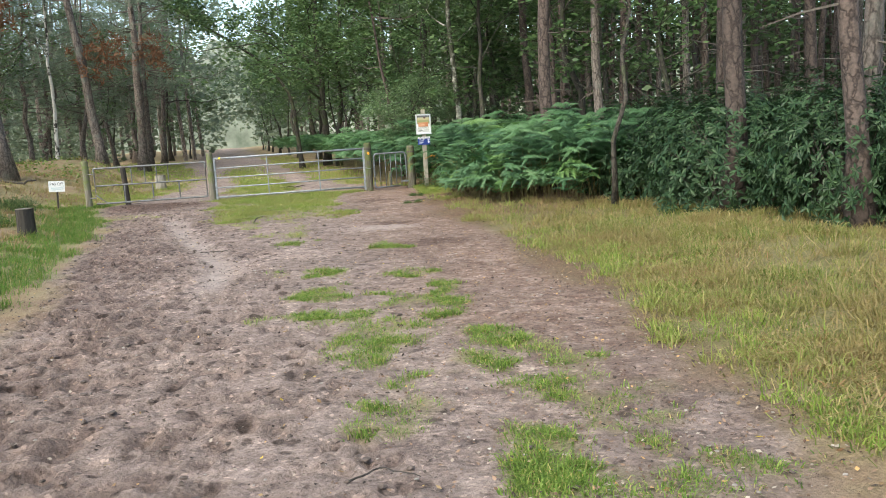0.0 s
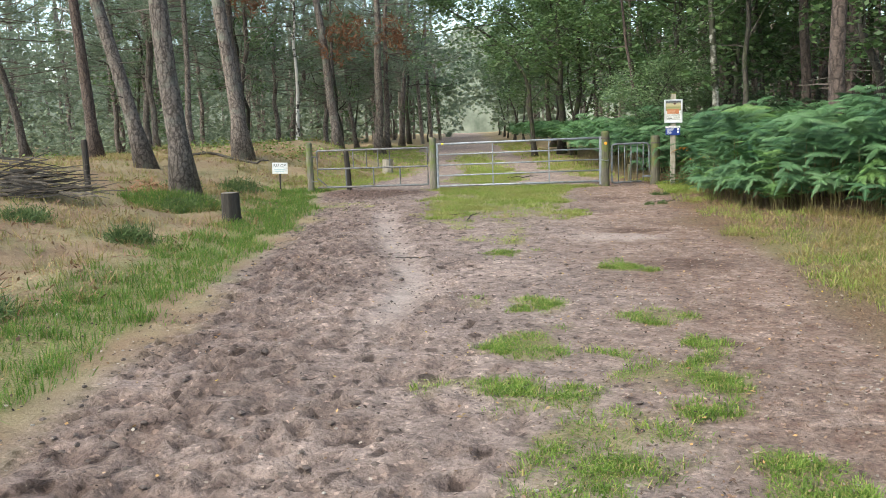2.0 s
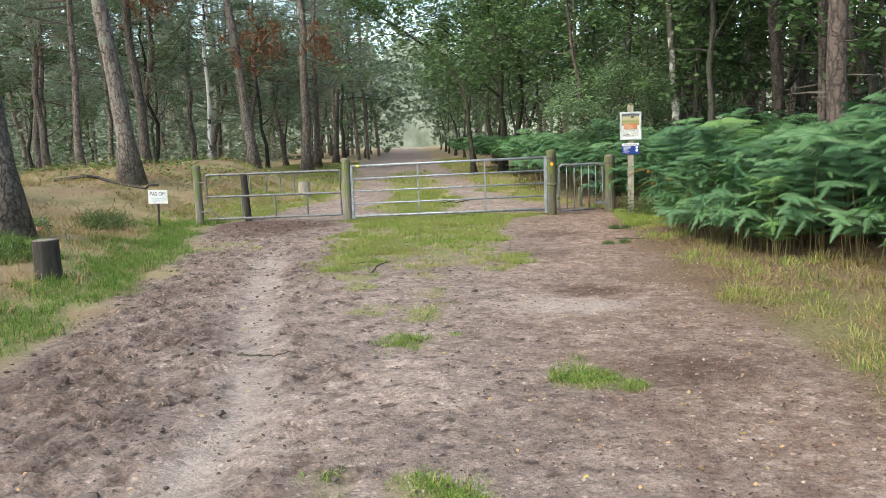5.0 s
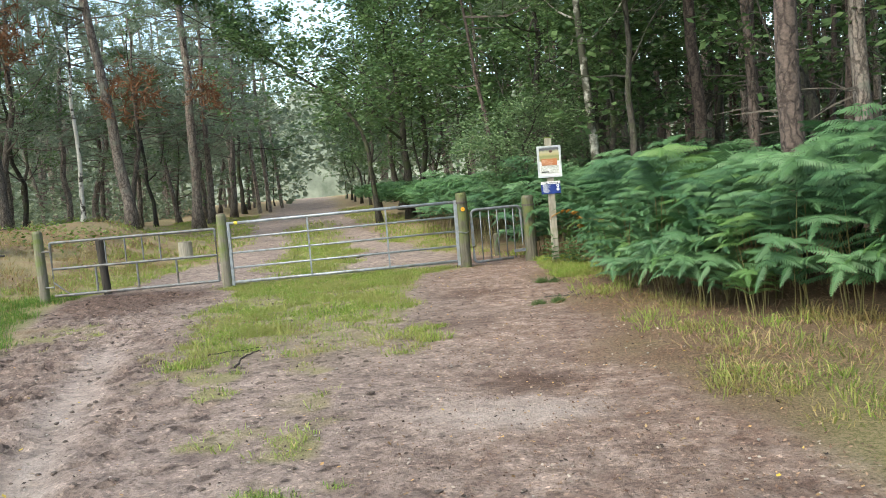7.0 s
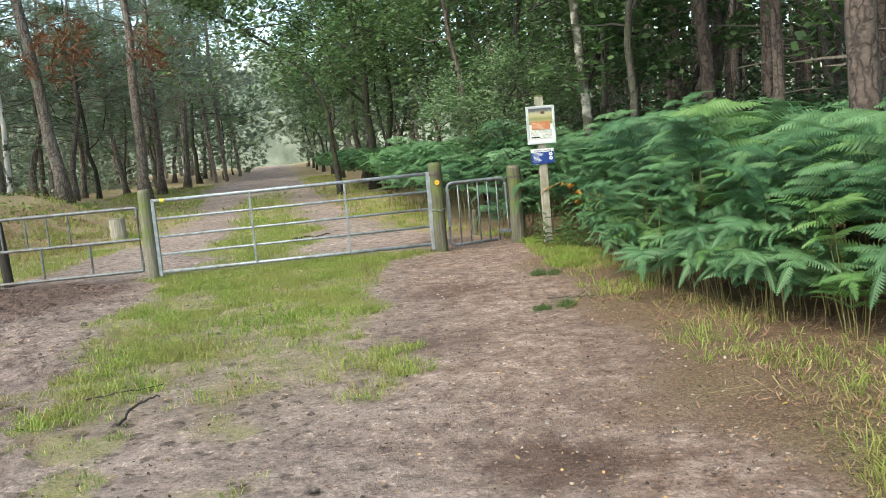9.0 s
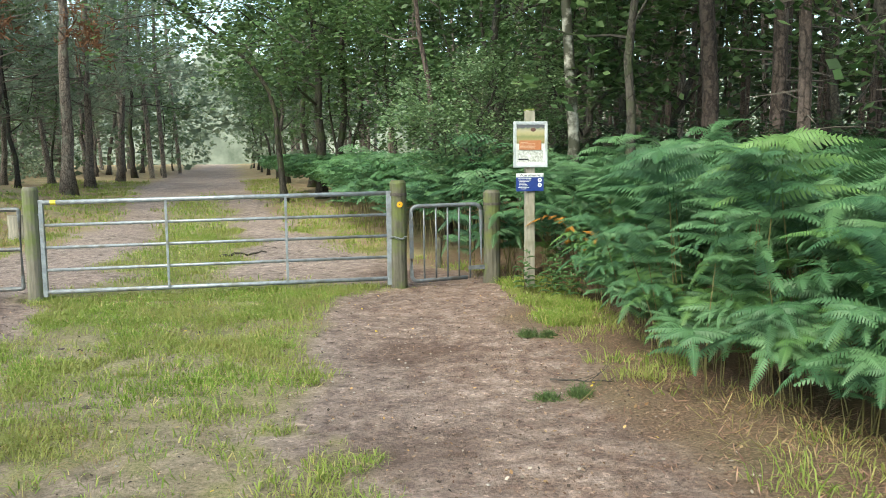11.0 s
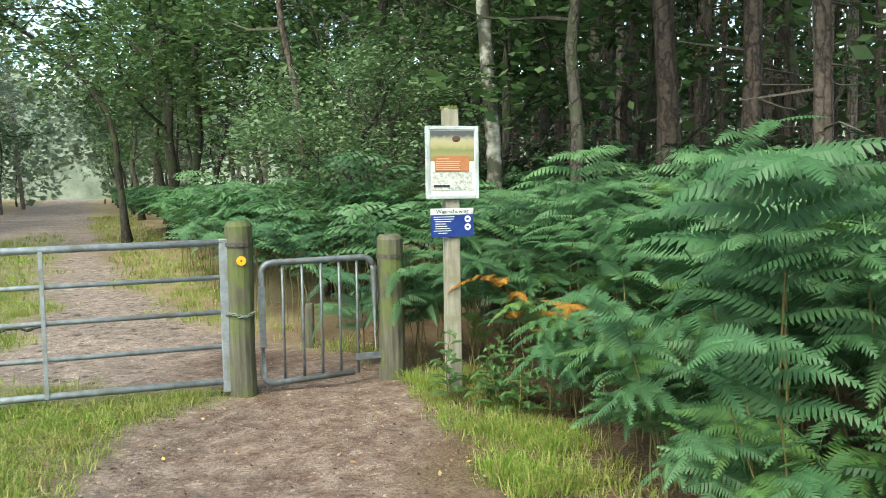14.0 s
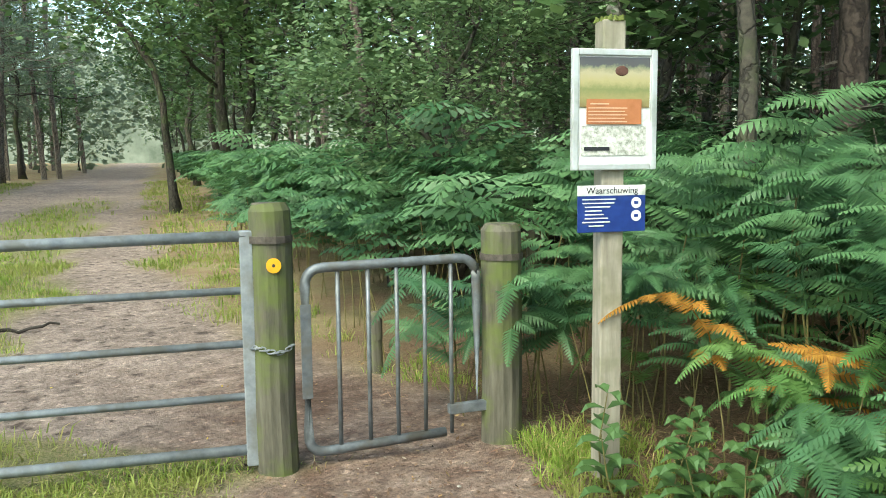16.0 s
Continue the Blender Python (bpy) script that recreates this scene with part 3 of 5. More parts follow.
FLAKED = surface("flaked_paper", (0.2, 0.21, 0.17), (0.75, 0.75, 0.72), 70, 0.7, 0.3, stain=(0.68, 0.68, 0.66), stain_scale=22, stain_at=(0.55, 0.7))


def photo_material():
    """A printed heath landscape: dark wood, pale field, yellow-green growth."""
    m, n, l, b = nodes_of("printed_landscape")
    tc, sp = n.new("ShaderNodeTexCoord"), n.new("ShaderNodeSeparateXYZ")
    l.new(tc.outputs["Generated"], sp.inputs[0])
    t = noise_tex(n, l, 26, 6, rough=0.75)
    add = n.new("ShaderNodeMath")
    add.operation = "MULTIPLY_ADD"
    l.new(t.outputs[0], add.inputs[0])
    add.inputs[1].default_value = 0.3
    l.new(sp.outputs[2], add.inputs[2])
    c = colours(n, l, add.outputs[0], [(0.12, (0.2, 0.15, 0.06)), (0.35, (0.3, 0.27, 0.12)), (0.5, (0.2, 0.22, 0.09)), (0.66, (0.4, 0.35, 0.18)), (0.85, (0.42, 0.37, 0.24)), (0.95, (0.2, 0.22, 0.14)), (1.0, (0.09, 0.09, 0.1))])
    l.new(c, b.inputs["Base Color"])
    b.inputs["Roughness"].default_value = 0.45
    return m


PHOTO = photo_material()


def words(name, body, size, m, material, parent, width=None):
    cu = bpy.data.curves.new(name, "FONT")
    cu.body, cu.size, cu.extrude, cu.align_x, cu.align_y = body, size, 0.0006, "CENTER", "CENTER"
    tmp = bpy.data.objects.new(name, cu)
    scene.collection.objects.link(tmp)
    bpy.context.view_layer.update()
    me = bpy.data.meshes.new_from_object(tmp.evaluated_get(bpy.context.evaluated_depsgraph_get()))
    bpy.data.objects.remove(tmp)
    if width:
        xs = [p.co.x for p in me.vertices]
        k = width / (max(xs) - min(xs))
        for p in me.vertices:
            p.co.x *= k
    me.materials.clear()
    me.materials.append(material)
    ob = new(name, me)
    ob.parent, ob.matrix_basis = parent, m
    return ob


def info_board():
    x, y = 2.92, 21.3
    g = on_ground(x, y) - 0.05
    root = thing("board_post", pose(x, y, g), "pale weathered square wooden post with mossy top", "post")
    h = 2.165 - g
    part("shaft", Shape().box((-0.05, -0.045, 0), (0.055, 0.05, h), 0.008), PALE_WOOD, root)
    moss = Shape()
    r = random.Random(3)
    for _ in range(60):
        a, b = r.uniform(-0.05, 0.055), r.uniform(-0.045, 0.05)
        moss.tube([(a, b, h - 0.005), (a + r.uniform(-0.01, 0.01), b, h + r.uniform(0.008, 0.022))], [0.01, 0.004], 5)
    part("moss", moss, MOSS, root, "tuft of green moss")
    # board: frame, back and prints
    w, lo, hi = 0.198, 1.522, 2.037
    bd = thing("information_board", pose(2.915, y - 0.062, 0, 0, 0, 1), "aluminium-framed information board with faded poster", "sign")
    part("backing", Shape().box((-w + 0.01, -0.004, lo + 0.01), (w - 0.01, 0.012, hi - 0.01), 0.002), WHITE, bd)
    for a, b in (((-w, -0.014, lo), (-w + 0.028, 0.014, hi)), ((w - 0.028, -0.014, lo), (w, 0.014, hi)), ((-w + 0.029, -0.013, hi - 0.028), (w - 0.029, 0.014, hi)), ((-w + 0.029, -0.013, lo), (w - 0.029, 0.014, lo + 0.028))):
        part("frame_bar", Shape().box(a, b, 0.004), ALU, bd, "dull aluminium frame bar")
    part("photograph", Shape().box((-w + 0.035, -0.008, 1.79), (w - 0.035, -0.0045, hi - 0.035)), PHOTO, bd, "faded print of heath and grass")
    part("blot", Shape().bm(oval(0.032, 0.004, 0.022, (0.03, -0.0085, 1.945))), surface("brown_print", (0.08, 0.035, 0.025), (0.13, 0.06, 0.045), 40, 0.5), bd)
    part("text_panel", Shape().box((-w + 0.065, -0.0125, 1.718), (w - 0.075, -0.009, 1.825)), ORANGE, bd, "orange text panel")
    part("worn_text", Shape().box((-w + 0.045, -0.0075, 1.585), (w - 0.05, -0.0046, 1.712)), FLAKED, bd, "flaking weathered text")
    for k in range(5):
        part("text_line", Shape().box((-w + 0.072, -0.0142, 1.727 + k * 0.0145), (0.055 - 0.01 * (k % 2), -0.0128, 1.7315 + k * 0.0145)), LINE, bd)
    part("heading_line", Shape().box((-w + 0.08, -0.0142, 1.802), (-0.03, -0.0128, 1.808)), LINE, bd)
    part("dark_label", Shape().box((-w + 0.055, -0.0105, 1.606), (-0.025, -0.0078, 1.622)), INK, bd)
    # warning plate
    wp = thing("warning_sign", pose(2.91, y - 0.06, 0, 0, 0, 1), "blue and white warning plate fixed to post", "sign")
    a, lo, hi = 0.16, 1.252, 1.456
    part("plate", Shape().box((-a, -0.004, lo), (a, 0.006, hi - 0.046), 0.001), BLUE, wp, "dark blue plate")
    part("heading_plate", Shape().box((-a, -0.004, hi - 0.045), (a, 0.006, hi), 0.001), WHITE, wp, "white heading strip")
    words("heading", "Waarschuwing", 0.04, pose(0, -0.0055, hi - 0.0235, 90, 0, 0), INK, wp, 0.245)
    for k, (u, v) in enumerate(((0.0, 0.155), (0.0, 0.15), (0.012, 0.13), (0.012, 0.09), (0.012, 0.1), (0.012, 0.12), (0.0, 0.13), (0.03, 0.1))):
        q = hi - 0.06 - k * 0.0165
        part("text_line", Shape().box((-a + 0.02 + u, -0.0065, q - 0.003), (-a + 0.02 + v, -0.0046, q + 0.002)), PRINT_WHITE, wp)
    for q in (hi - 0.078, hi - 0.135):
        part("round_mark", Shape().tube([(a - 0.045, -0.0045, q), (a - 0.045, -0.0068, q)], 0.024, 20), PRINT_WHITE, wp, "white round mark")
        part("mark_symbol", Shape().box((a - 0.056, -0.0085, q - 0.006), (a - 0.036, -0.007, q + 0.007), 0.0005), BLUE, wp)
    # small white notice by the grass
    x, y = -6.15, 20.95
    g = on_ground(x, y) - 0.05
    nt = thing("small_notice", pose(x, y, g, 0, 2, 8), "small white lettered notice on dark stake", "sign")
    part("stake", Shape().box((-0.02, 0.0, 0), (0.02, 0.03, 0.72), 0.004), DARK_WOOD, nt)
    part("plate", Shape().box((-0.18, -0.012, 0.5), (0.18, -0.002, 0.76), 0.002), WHITE, nt)
    words("lettering", "PAS OP!", 0.1, pose(0, -0.0135, 0.685, 90, 0, 0), INK, nt, 0.29)
    part("text_line", Shape().box((-0.13, -0.0145, 0.585), (0.13, -0.0125, 0.602)), LINE_BLUE, nt)
    part("text_line", Shape().box((-0.12, -0.0145, 0.545), (0.09, -0.0125, 0.558)), LINE_BLUE, nt)


def oval(rx, ry, rz, at):
    bm = bmesh.new()
    bmesh.ops.create_icosphere(bm, subdivisions=2, radius=1)
    for p in bm.verts:
        p.co = Vector((p.co.x * rx + at[0], p.co.y * ry + at[1], p.co.z * rz + at[2]))
    return bm


LINE = surface("pale_orange_print", (0.6, 0.38, 0.26), (0.66, 0.44, 0.3), 30, 0.6)
LINE_BLUE = surface("pale_blue_print", (0.3, 0.42, 0.46), (0.38, 0.5, 0.52), 30, 0.6)
MOSS = surface("green_moss", (0.06, 0.08, 0.015), (0.14, 0.17, 0.04), 60, 0.95, 0.6)
info_board()
part("waymark", Shape().tube([(0.01, -0.096, 1.055), (0.01, -0.105, 1.055)], [0.034, 0.034], 20), YELLOW, post_b, "round yellow waymark disc")
part("waymark_nail", Shape().tube([(0.01, -0.105, 1.055), (0.01, -0.109, 1.055)], [0.008, 0.005], 8), INK, post_b)
chain = thing("gate_chain", pose(POST_B[0], GATE_Y, on_ground(*POST_B)), "thin pale chain looped round gate post", "chain")
for k in range(13):
    a = math.pi * (1.02 + 0.75 * k / 12)
    c = Vector((0.108 * math.cos(a), 0.108 * math.sin(a), 0.585 + 0.02 * math.sin(k * 0.5) + 0.003 * k))
    t = Vector((-math.sin(a), math.cos(a), 0.1)).normalized()
    side = Vector((0, 0, 1)) if k % 2 else Vector((math.cos(a), math.sin(a), 0))
    loop = [c + t * 0.02 * math.cos(q) + side * 0.009 * math.sin(q) for q in np.linspace(0, 6.283, 9)]
    part("link", Shape().tube(loop, 0.0035, 5), STEEL, chain)

# ---- trees ----
OAK_LEAF = leafy("oak_leaves", (0.052, 0.108, 0.038), (0.13, 0.205, 0.078), 0.45, 0.42)
BUSH_LEAF = leafy("pale_shrub_leaves", (0.09, 0.155, 0.07), (0.19, 0.275, 0.13), 0.45, 0.4)
PINE_NEEDLE = leafy("pine_needles", (0.12, 0.165, 0.11), (0.22, 0.27, 0.195), 0.6, 0.55)
RHODO_LEAF = leafy("rhododendron_leaves", (0.014, 0.038, 0.017), (0.04, 0.078, 0.031), 0.45, 0.1, gloss=0.22)
# distance haze is put into these colours: greyer and paler than near leaves
HAZED_LEAF = leafy("hazed_leaves", (0.115, 0.155, 0.1), (0.21, 0.26, 0.17), 0.7, 0.4)
# darker leaf green with the canopy's shade put into the colour
SHADED_LEAF = leafy("shaded_wood_leaves", (0.03, 0.058, 0.024), (0.08, 0.13, 0.05), 0.6, 0.3)
BROWN_LEAF = leafy("dead_brown_needles", (0.13, 0.06, 0.03), (0.2, 0.1, 0.05), 0.8, 0.2)


def leaves_at(shape, pts, size, rs, width=0.55, flat=0.6, down=0.15, jitter=0.3):
    """One diamond leaf at each place, turned at random, mostly facing up."""
    p = np.asarray(pts, float)
    k = len(p)
    a = rs.uniform(0, 2 * np.pi, k)
    d = np.stack([np.cos(a), np.sin(a), rs.normal(-down, 0.35, k)], -1)
    d = unit(d)
    nrm = unit(np.stack([rs.normal(0, flat, k), rs.normal(0, flat, k), np.ones(k)], -1))
    s = unit(np.cross(d, nrm))
    L = (size * rs.uniform(1 - jitter, 1 + jitter, k))[:, None]
    shape.polys(np.stack([p, p + d * L * 0.45 + s * L * width * 0.5, p + d * L, p + d * L * 0.45 - s * L * width * 0.5], 1))


def needles_at(shape, pts, dirs, rs, count=11, length=0.2, width=0.03):
    p, d = np.repeat(np.asarray(pts, float), count, 0), np.repeat(unit(np.asarray(dirs, float)), count, 0)
    k = len(p)
    d = unit(d * 0.7 + rs.normal(0, 0.6, (k, 3)) + np.array([0, 0, 0.12]))
    s = unit(np.cross(d, rs.normal(0, 1, (k, 3))))
    L = (length * rs.uniform(0.6, 1.3, k))[:, None]
    p = p + rs.normal(0, 0.07, (k, 3))
    shape.polys(np.stack([p - s * width * 0.5, p + s * width * 0.5, p + d * L], 1))


def trunk_line(h, lean, rs, wob=0.05, rings=12):
    q = np.linspace(0, 1, rings) ** 1.15 * h
    wx, wy = np.cumsum(rs.normal(0, wob, rings)), np.cumsum(rs.normal(0, wob, rings))
    wx, wy = wx - wx[0], wy - wy[0]
    return np.stack([lean[0] * q + wx, lean[1] * q + wy, q], -1)


def trunk_radii(pts, r, top=0.25):
    q = pts[:, 2] / pts[-1, 2]
    return r * (1 - (1 - top) * q) * (1 + 0.45 * np.exp(-pts[:, 2] / 0.3))


def pine(name, h, r, crown_from, tufts, seed, lean=(0, 0), material=None, label="tall pine with bare lower trunk", at=None, dead=10, count=9, wob=0.05, group="pines of the wood", brown=0, split=True, needle=(0.3, 0.03), reach=1.0):
    rs = np.random.RandomState(seed)
    root = thing(name, at or pose(0, 0, -500), label, "tree", group)
    pts = trunk_line(h, lean, rs, wob)
    pts[0, 2] = -0.15
    part("trunk", Shape().tube(pts, trunk_radii(pts, r), 10), material or PINE_BARK, root, smooth=True)
    along = lambda z: np.array([np.interp(z, pts[:, 2], pts[:, i]) for i in range(3)])
    limbs = Shape()
    for _ in range(dead):
        z = rs.uniform(1.6, crown_from + 1.5)
        a, L = rs.uniform(0, 6.28), rs.uniform(0.25, 1.5)
        o = along(z)
        e = o + L * np.array([math.cos(a), math.sin(a), rs.uniform(-0.25, 0.15)])
        one = Shape() if split else limbs
        one.tube([o, (o + e) / 2 + rs.normal(0, 0.04, 3), e], [0.018, 0.012, 0.004], 3, False)
        if split:
            part("dead_limb", one, TWIG, root)
    crown = Shape()
    per = 9
    P, D = [], []
    for _ in range(max(4, tufts // per)):
        z = rs.uniform(crown_from, h * 0.99)
        f = 1 - (z - crown_from) / (h - crown_from + 0.1)
        L = reach * rs.uniform(0.7, 1.0) * (0.8 + 2.1 * f ** 0.7) * (0.75 if z < crown_from + 1 else 1)
        a = rs.uniform(0, 6.28)
        o = along(z)
        d = np.array([math.cos(a), math.sin(a), rs.uniform(-0.1, 0.35)])
        mid, e = o + d * L * 0.55 + np.array([0, 0, -0.08 * L]), o + d * L
        one = Shape() if split else limbs
        one.tube([o, mid, e], [0.035, 0.022, 0.007], 4, False)
        if split:
            part("bough", one, TWIG, root)
        for _k in range(per):
            t = rs.uniform(0.35, 1.05)
            c = o + (e - o) * t + rs.normal(0, 0.22, 3) * (0.4 + L * 0.25) * np.array([1, 1, 0.5])
            P.append(c)
            D.append(d + rs.normal(0, 0.4, 3))
    P, D = np.array(P), np.array(D)
    needles_at(crown, P, D, rs, count, *needle)
    if not split:
        tagged(part("branchwork", limbs, TWIG, root), kind="stuff")
    part("crown", crown, PINE_NEEDLE, root, "grey-green needle crown")
    if brown:
        deadc = Shape()
        o = along(brown)
        Q = o + rs.normal(0, 1, (60, 3)) * np.array([0.5, 0.5, 0.5]) + np.array([0.9, -0.3, 0])
        needles_at(deadc, Q, rs.normal(0, 1, (60, 3)), rs, 10, 0.35, 0.05)
        part("dead_bough_needles", deadc, BROWN_LEAF, root, "dead rust-brown bough")
    return root


def broadleaf(name, h, r, seed, leaves, size, label, lean=(0, 0), first=0.25, reach=2.6, at=None, material=None, leaf=None, curve=0.0, wob=0.12, group="", boughs=11, flat=0.6, split=True):
    rs = np.random.RandomState(seed)
    root = thing(name, at or pose(0, 0, -500), label, "tree", group)
    pts = trunk_line(h, lean, rs, wob)
    pts[0, 2] = -0.12
    pts[:, 0] += curve * np.log1p(np.exp((pts[:, 2] - 4.3) * 2)) / 2
    part("trunk", Shape().tube(pts, trunk_radii(pts, r, 0.12), 9), material or OAK_BARK, root, smooth=True)
    spots = []
    along = lambda z: np.array([np.interp(z, pts[:, 2], pts[:, i]) for i in range(3)])

    def grow(limbs, o, d, L, rad, depth):
        n = 5 if depth == 0 else 3
        line = [np.array(o)]
        for k in range(n):
            d = unit(d + rs.normal(0, 0.24, 3) + np.array([0, 0, 0.06 if depth else 0.1]))
            line.append(line[-1] + d * L / n)
        limbs.tube(line, np.linspace(rad, rad * 0.35, n + 1), 5 if depth == 0 else 3, False)
        if depth < 2:
            for k in range(4 if depth == 0 else 3):
                t = rs.randint(1, n + 1)
                side = unit(np.cross(d, rs.normal(0, 1, 3)))
                grow(limbs, line[t], unit(d * 0.6 + side * 0.8), L * rs.uniform(0.4, 0.62), rad * 0.5, depth + 1)
        if depth >= 1:
            for p, q in zip(line[1:], line[2:]):
                spots.append((p, q))

    whole = Shape()
    for k in range(boughs):
        f = first + (0.97 - first) * (k + rs.rand()) / boughs
        z = h * f
        a = rs.uniform(0, 6.28)
        limbs = Shape() if split else whole
        grow(limbs, along(z), np.array([math.cos(a), math.sin(a), rs.uniform(0.1, 0.6)]), reach * rs.uniform(0.6, 1.1) * (1.1 - 0.7 * f), max(0.012, r * 0.36 * (1.1 - f)), 0)
        if split:
            part("limb", limbs, material or OAK_BARK, root)
    ps, qs = np.array([s[0] for s in spots]), np.array([s[1] for s in spots])
    pick = rs.randint(0, len(ps), leaves)
    t = rs.rand(leaves)[:, None]
    P = ps[pick] * (1 - t) + qs[pick] * t + rs.normal(0, 0.11, (leaves, 3)) * (reach / 2.4)
    crown = Shape()
    leaves_at(crown, P, size, rs, 0.6, flat)
    if not split:
        tagged(part("branchwork", whole, material or OAK_BARK, root), kind="stuff")
    part("crown", crown, leaf or OAK_LEAF, root, "loose green leaf crown")
    return root


waiting = set()


def place(proto, spots, seed, scale=(0.85, 1.15)):
    """Copies of a thing at (x, y) places, turned and sized at random."""
    rnd = random.Random(seed)
    for x, y in spots:
        k = rnd.uniform(*scale)
        m = pose(x, y, on_ground(x, y) - 0.05, rnd.uniform(-2, 2), rnd.uniform(-2, 2), rnd.uniform(0, 360)) @ Matrix.Diagonal((k, k, rnd.uniform(0.9, 1.15), 1))
        if proto.name in waiting:
            waiting.discard(proto.name)
            proto.matrix_basis = m
        else:
            keep, proto.scale = proto.matrix_basis.copy(), (1, 1, 1)
            copy_thing(proto, m)
            proto.matrix_basis = keep


def at(x, y):
    return pose(x, y, on_ground(x, y) - 0.04)


# pines that stand on the bank by the track
pine("pine_tree", 17, 0.185, 9, 260, 1, (-0.23, 0.0), wob=0.02, at=at(-9.85, 21.8), label="leaning pine with grey scaly bark on bank")
pine("pine_tree", 17, 0.2, 9, 260, 2, (-0.07, 0.0), wob=0.02, at=at(-6.65, 17.0), label="thick pine with furrowed dark bark beside track")
pine("pine_tree", 18, 0.24, 9, 260, 3, (-0.1, 0.0), wob=0.02, at=at(-9.2, 26.7), label="thick pine with broad roots on bank")
pine("pine_tree", 16, 0.2, 6.5, 500, 4, (-0.09, 0.0), at=at(-8.4, 35.2), label="pine beside track with rust-brown dead bough", wob=0.05, brown=4.6)
pine("pine_tree", 17, 0.24, 6, 600, 5, (0.0, 0.0), at=at(-8.8, 45.4), label="upright pine with low boughs and brown patch", brown=6.2)
pine("pine_tree", 15, 0.19, 8, 300, 6, (-0.03, 0.0), at=at(-12.2, 34.5), label="pine with one rust-brown dead bough", brown=6.2)
pine("pine_tree", 17, 0.19, 9, 260, 7, (-0.05, 0.0), at=at(-14.5, 27.5), material=RED_BARK)
pine("pine_tree", 15, 0.19, 3.6, 900, 31, (0.04, 0.0), at=at(-9.7, 52), label="spreading pine with boughs over the track", reach=1.9, dead=4, needle=(0.4, 0.045))
pine("pine_tree", 16, 0.19, 3.8, 900, 32, (0.05, 0.0), at=at(-10.6, 62), label="spreading pine with boughs over the track", reach=2.1, dead=4, needle=(0.45, 0.055))
# pines by the right-hand verge
pine("pine_tree", 17, 0.145, 10, 200, 8, (0.02, 0.0), at=at(5.75, 10.65), material=RED_BARK, label="slim pine rising from rhododendron")
pine("pine_tree", 17, 0.125, 10, 200, 9, (-0.05, 0.0), at=at(6.25, 8.55), material=RED_BARK, label="slim reddish pine rising from rhododendron", wob=0.03)
pine("pine_tree", 16, 0.15, 9, 200, 10, (0.02, 0.0), at=at(5.05, 17.25), material=RED_BARK, label="pine with flaking reddish bark above bracken")
pine("pine_tree", 17, 0.14, 9, 200, 11, (0, 0), at=at(6.65, 24.3), material=RED_BARK)
pine("pine_tree", 9, 0.06, 5, 120, 12, (-0.1, 0.05), at=at(2.9, 26.6), material=RED_BARK, label="thin leaning young pine")

pine_a = pine("pine_tree", 19, 0.145, 9.5, 170, 21, material=RED_BARK, dead=26, label="tall plantation pine with dead lower twigs", group="plantation pines", split=False, needle=(0.62, 0.13))
pine_b = pine("pine_tree", 20, 0.15, 10.5, 170, 22, (0.02, 0.01), material=PINE_BARK, dead=24, label="tall plantation pine with dead lower twigs", group="plantation pines", split=False, needle=(0.62, 0.13))
pine_c = pine("pine_tree", 17, 0.12, 8.5, 170, 23, (-0.02, 0.01), material=RED_BARK, dead=30, label="slender plantation pine with dead twigs", group="plantation pines", split=False, needle=(0.62, 0.13))
pine_d = pine("pine_tree", 11, 0.16, 3.0, 430, 24, (-0.03, 0.0), material=PINE_BARK, dead=6, label="scots pine with low grey-green boughs", group="track-side pines", split=False, count=9, wob=0.13, needle=(0.4, 0.04), reach=1.5)
pine_e = pine("pine_tree", 12.5, 0.14, 4.0, 380, 25, (0.07, 0.02), material=PINE_BARK, dead=8, label="scots pine with low grey-green boughs", group="track-side pines", split=False, count=9, wob=0.13, needle=(0.4, 0.04), reach=1.5)

waiting.update(p.name for p in (pine_a, pine_b, pine_c, pine_d, pine_e))
rnd = random.Random(11)
spots = []
for i in range(16):
    for j in range(24):
        x, y = 7.3 + i * 2.3 + rnd.uniform(-0.7, 0.7), 7 + j * 2.8 + rnd.uniform(-0.8, 0.8)
        edge = 6.5 - 0.1 * max(0, y - 26)
        if x < edge or rnd.random() < 0.15 or math.hypot(x, y) > 68 or x > 0.75 * y + 6:
            continue
        spots.append((x, y))
place(pine_a, spots[0::3], 1, (0.6, 0.9)), place(pine_b, spots[1::3], 2, (0.6, 0.85)), place(pine_c, spots[2::3], 3, (0.75, 1.1))
spots = []
for k in range(400):
    y = rnd.uniform(24, 85)
    x = -10.5 - 0.09 * (y - 24) - rnd.uniform(0, 30)
    if all(math.hypot(x - a, y - b) > 3.1 for a, b in spots) and math.hypot(x + 9.2, y - 26.7) > 2.5 and math.hypot(x + 12.2, y - 34.5) > 2 and x > -0.62 * y - 6:
        spots.append((x, y))
spots = spots[:24]
place(pine_e, spots[0::2], 4), place(pine_d, spots[1::2], 6)
place(pine_d, [(-12.2, 47), (-13.5, 37), (-17, 36), (-16, 43), (-12.5, 56), (-13.4, 66), (-15, 78), (-16.4, 90), (3.5, 62), (1.5, 80), (0.2, 95)], 8)
place(pine_e, [(-13.8, 44), (-15.2, 52), (-20, 42), (-13, 31.5), (-12.0, 61), (-14.4, 72), (-18, 97), (-13.7, 84), (2.8, 70), (1.0, 88)], 9)
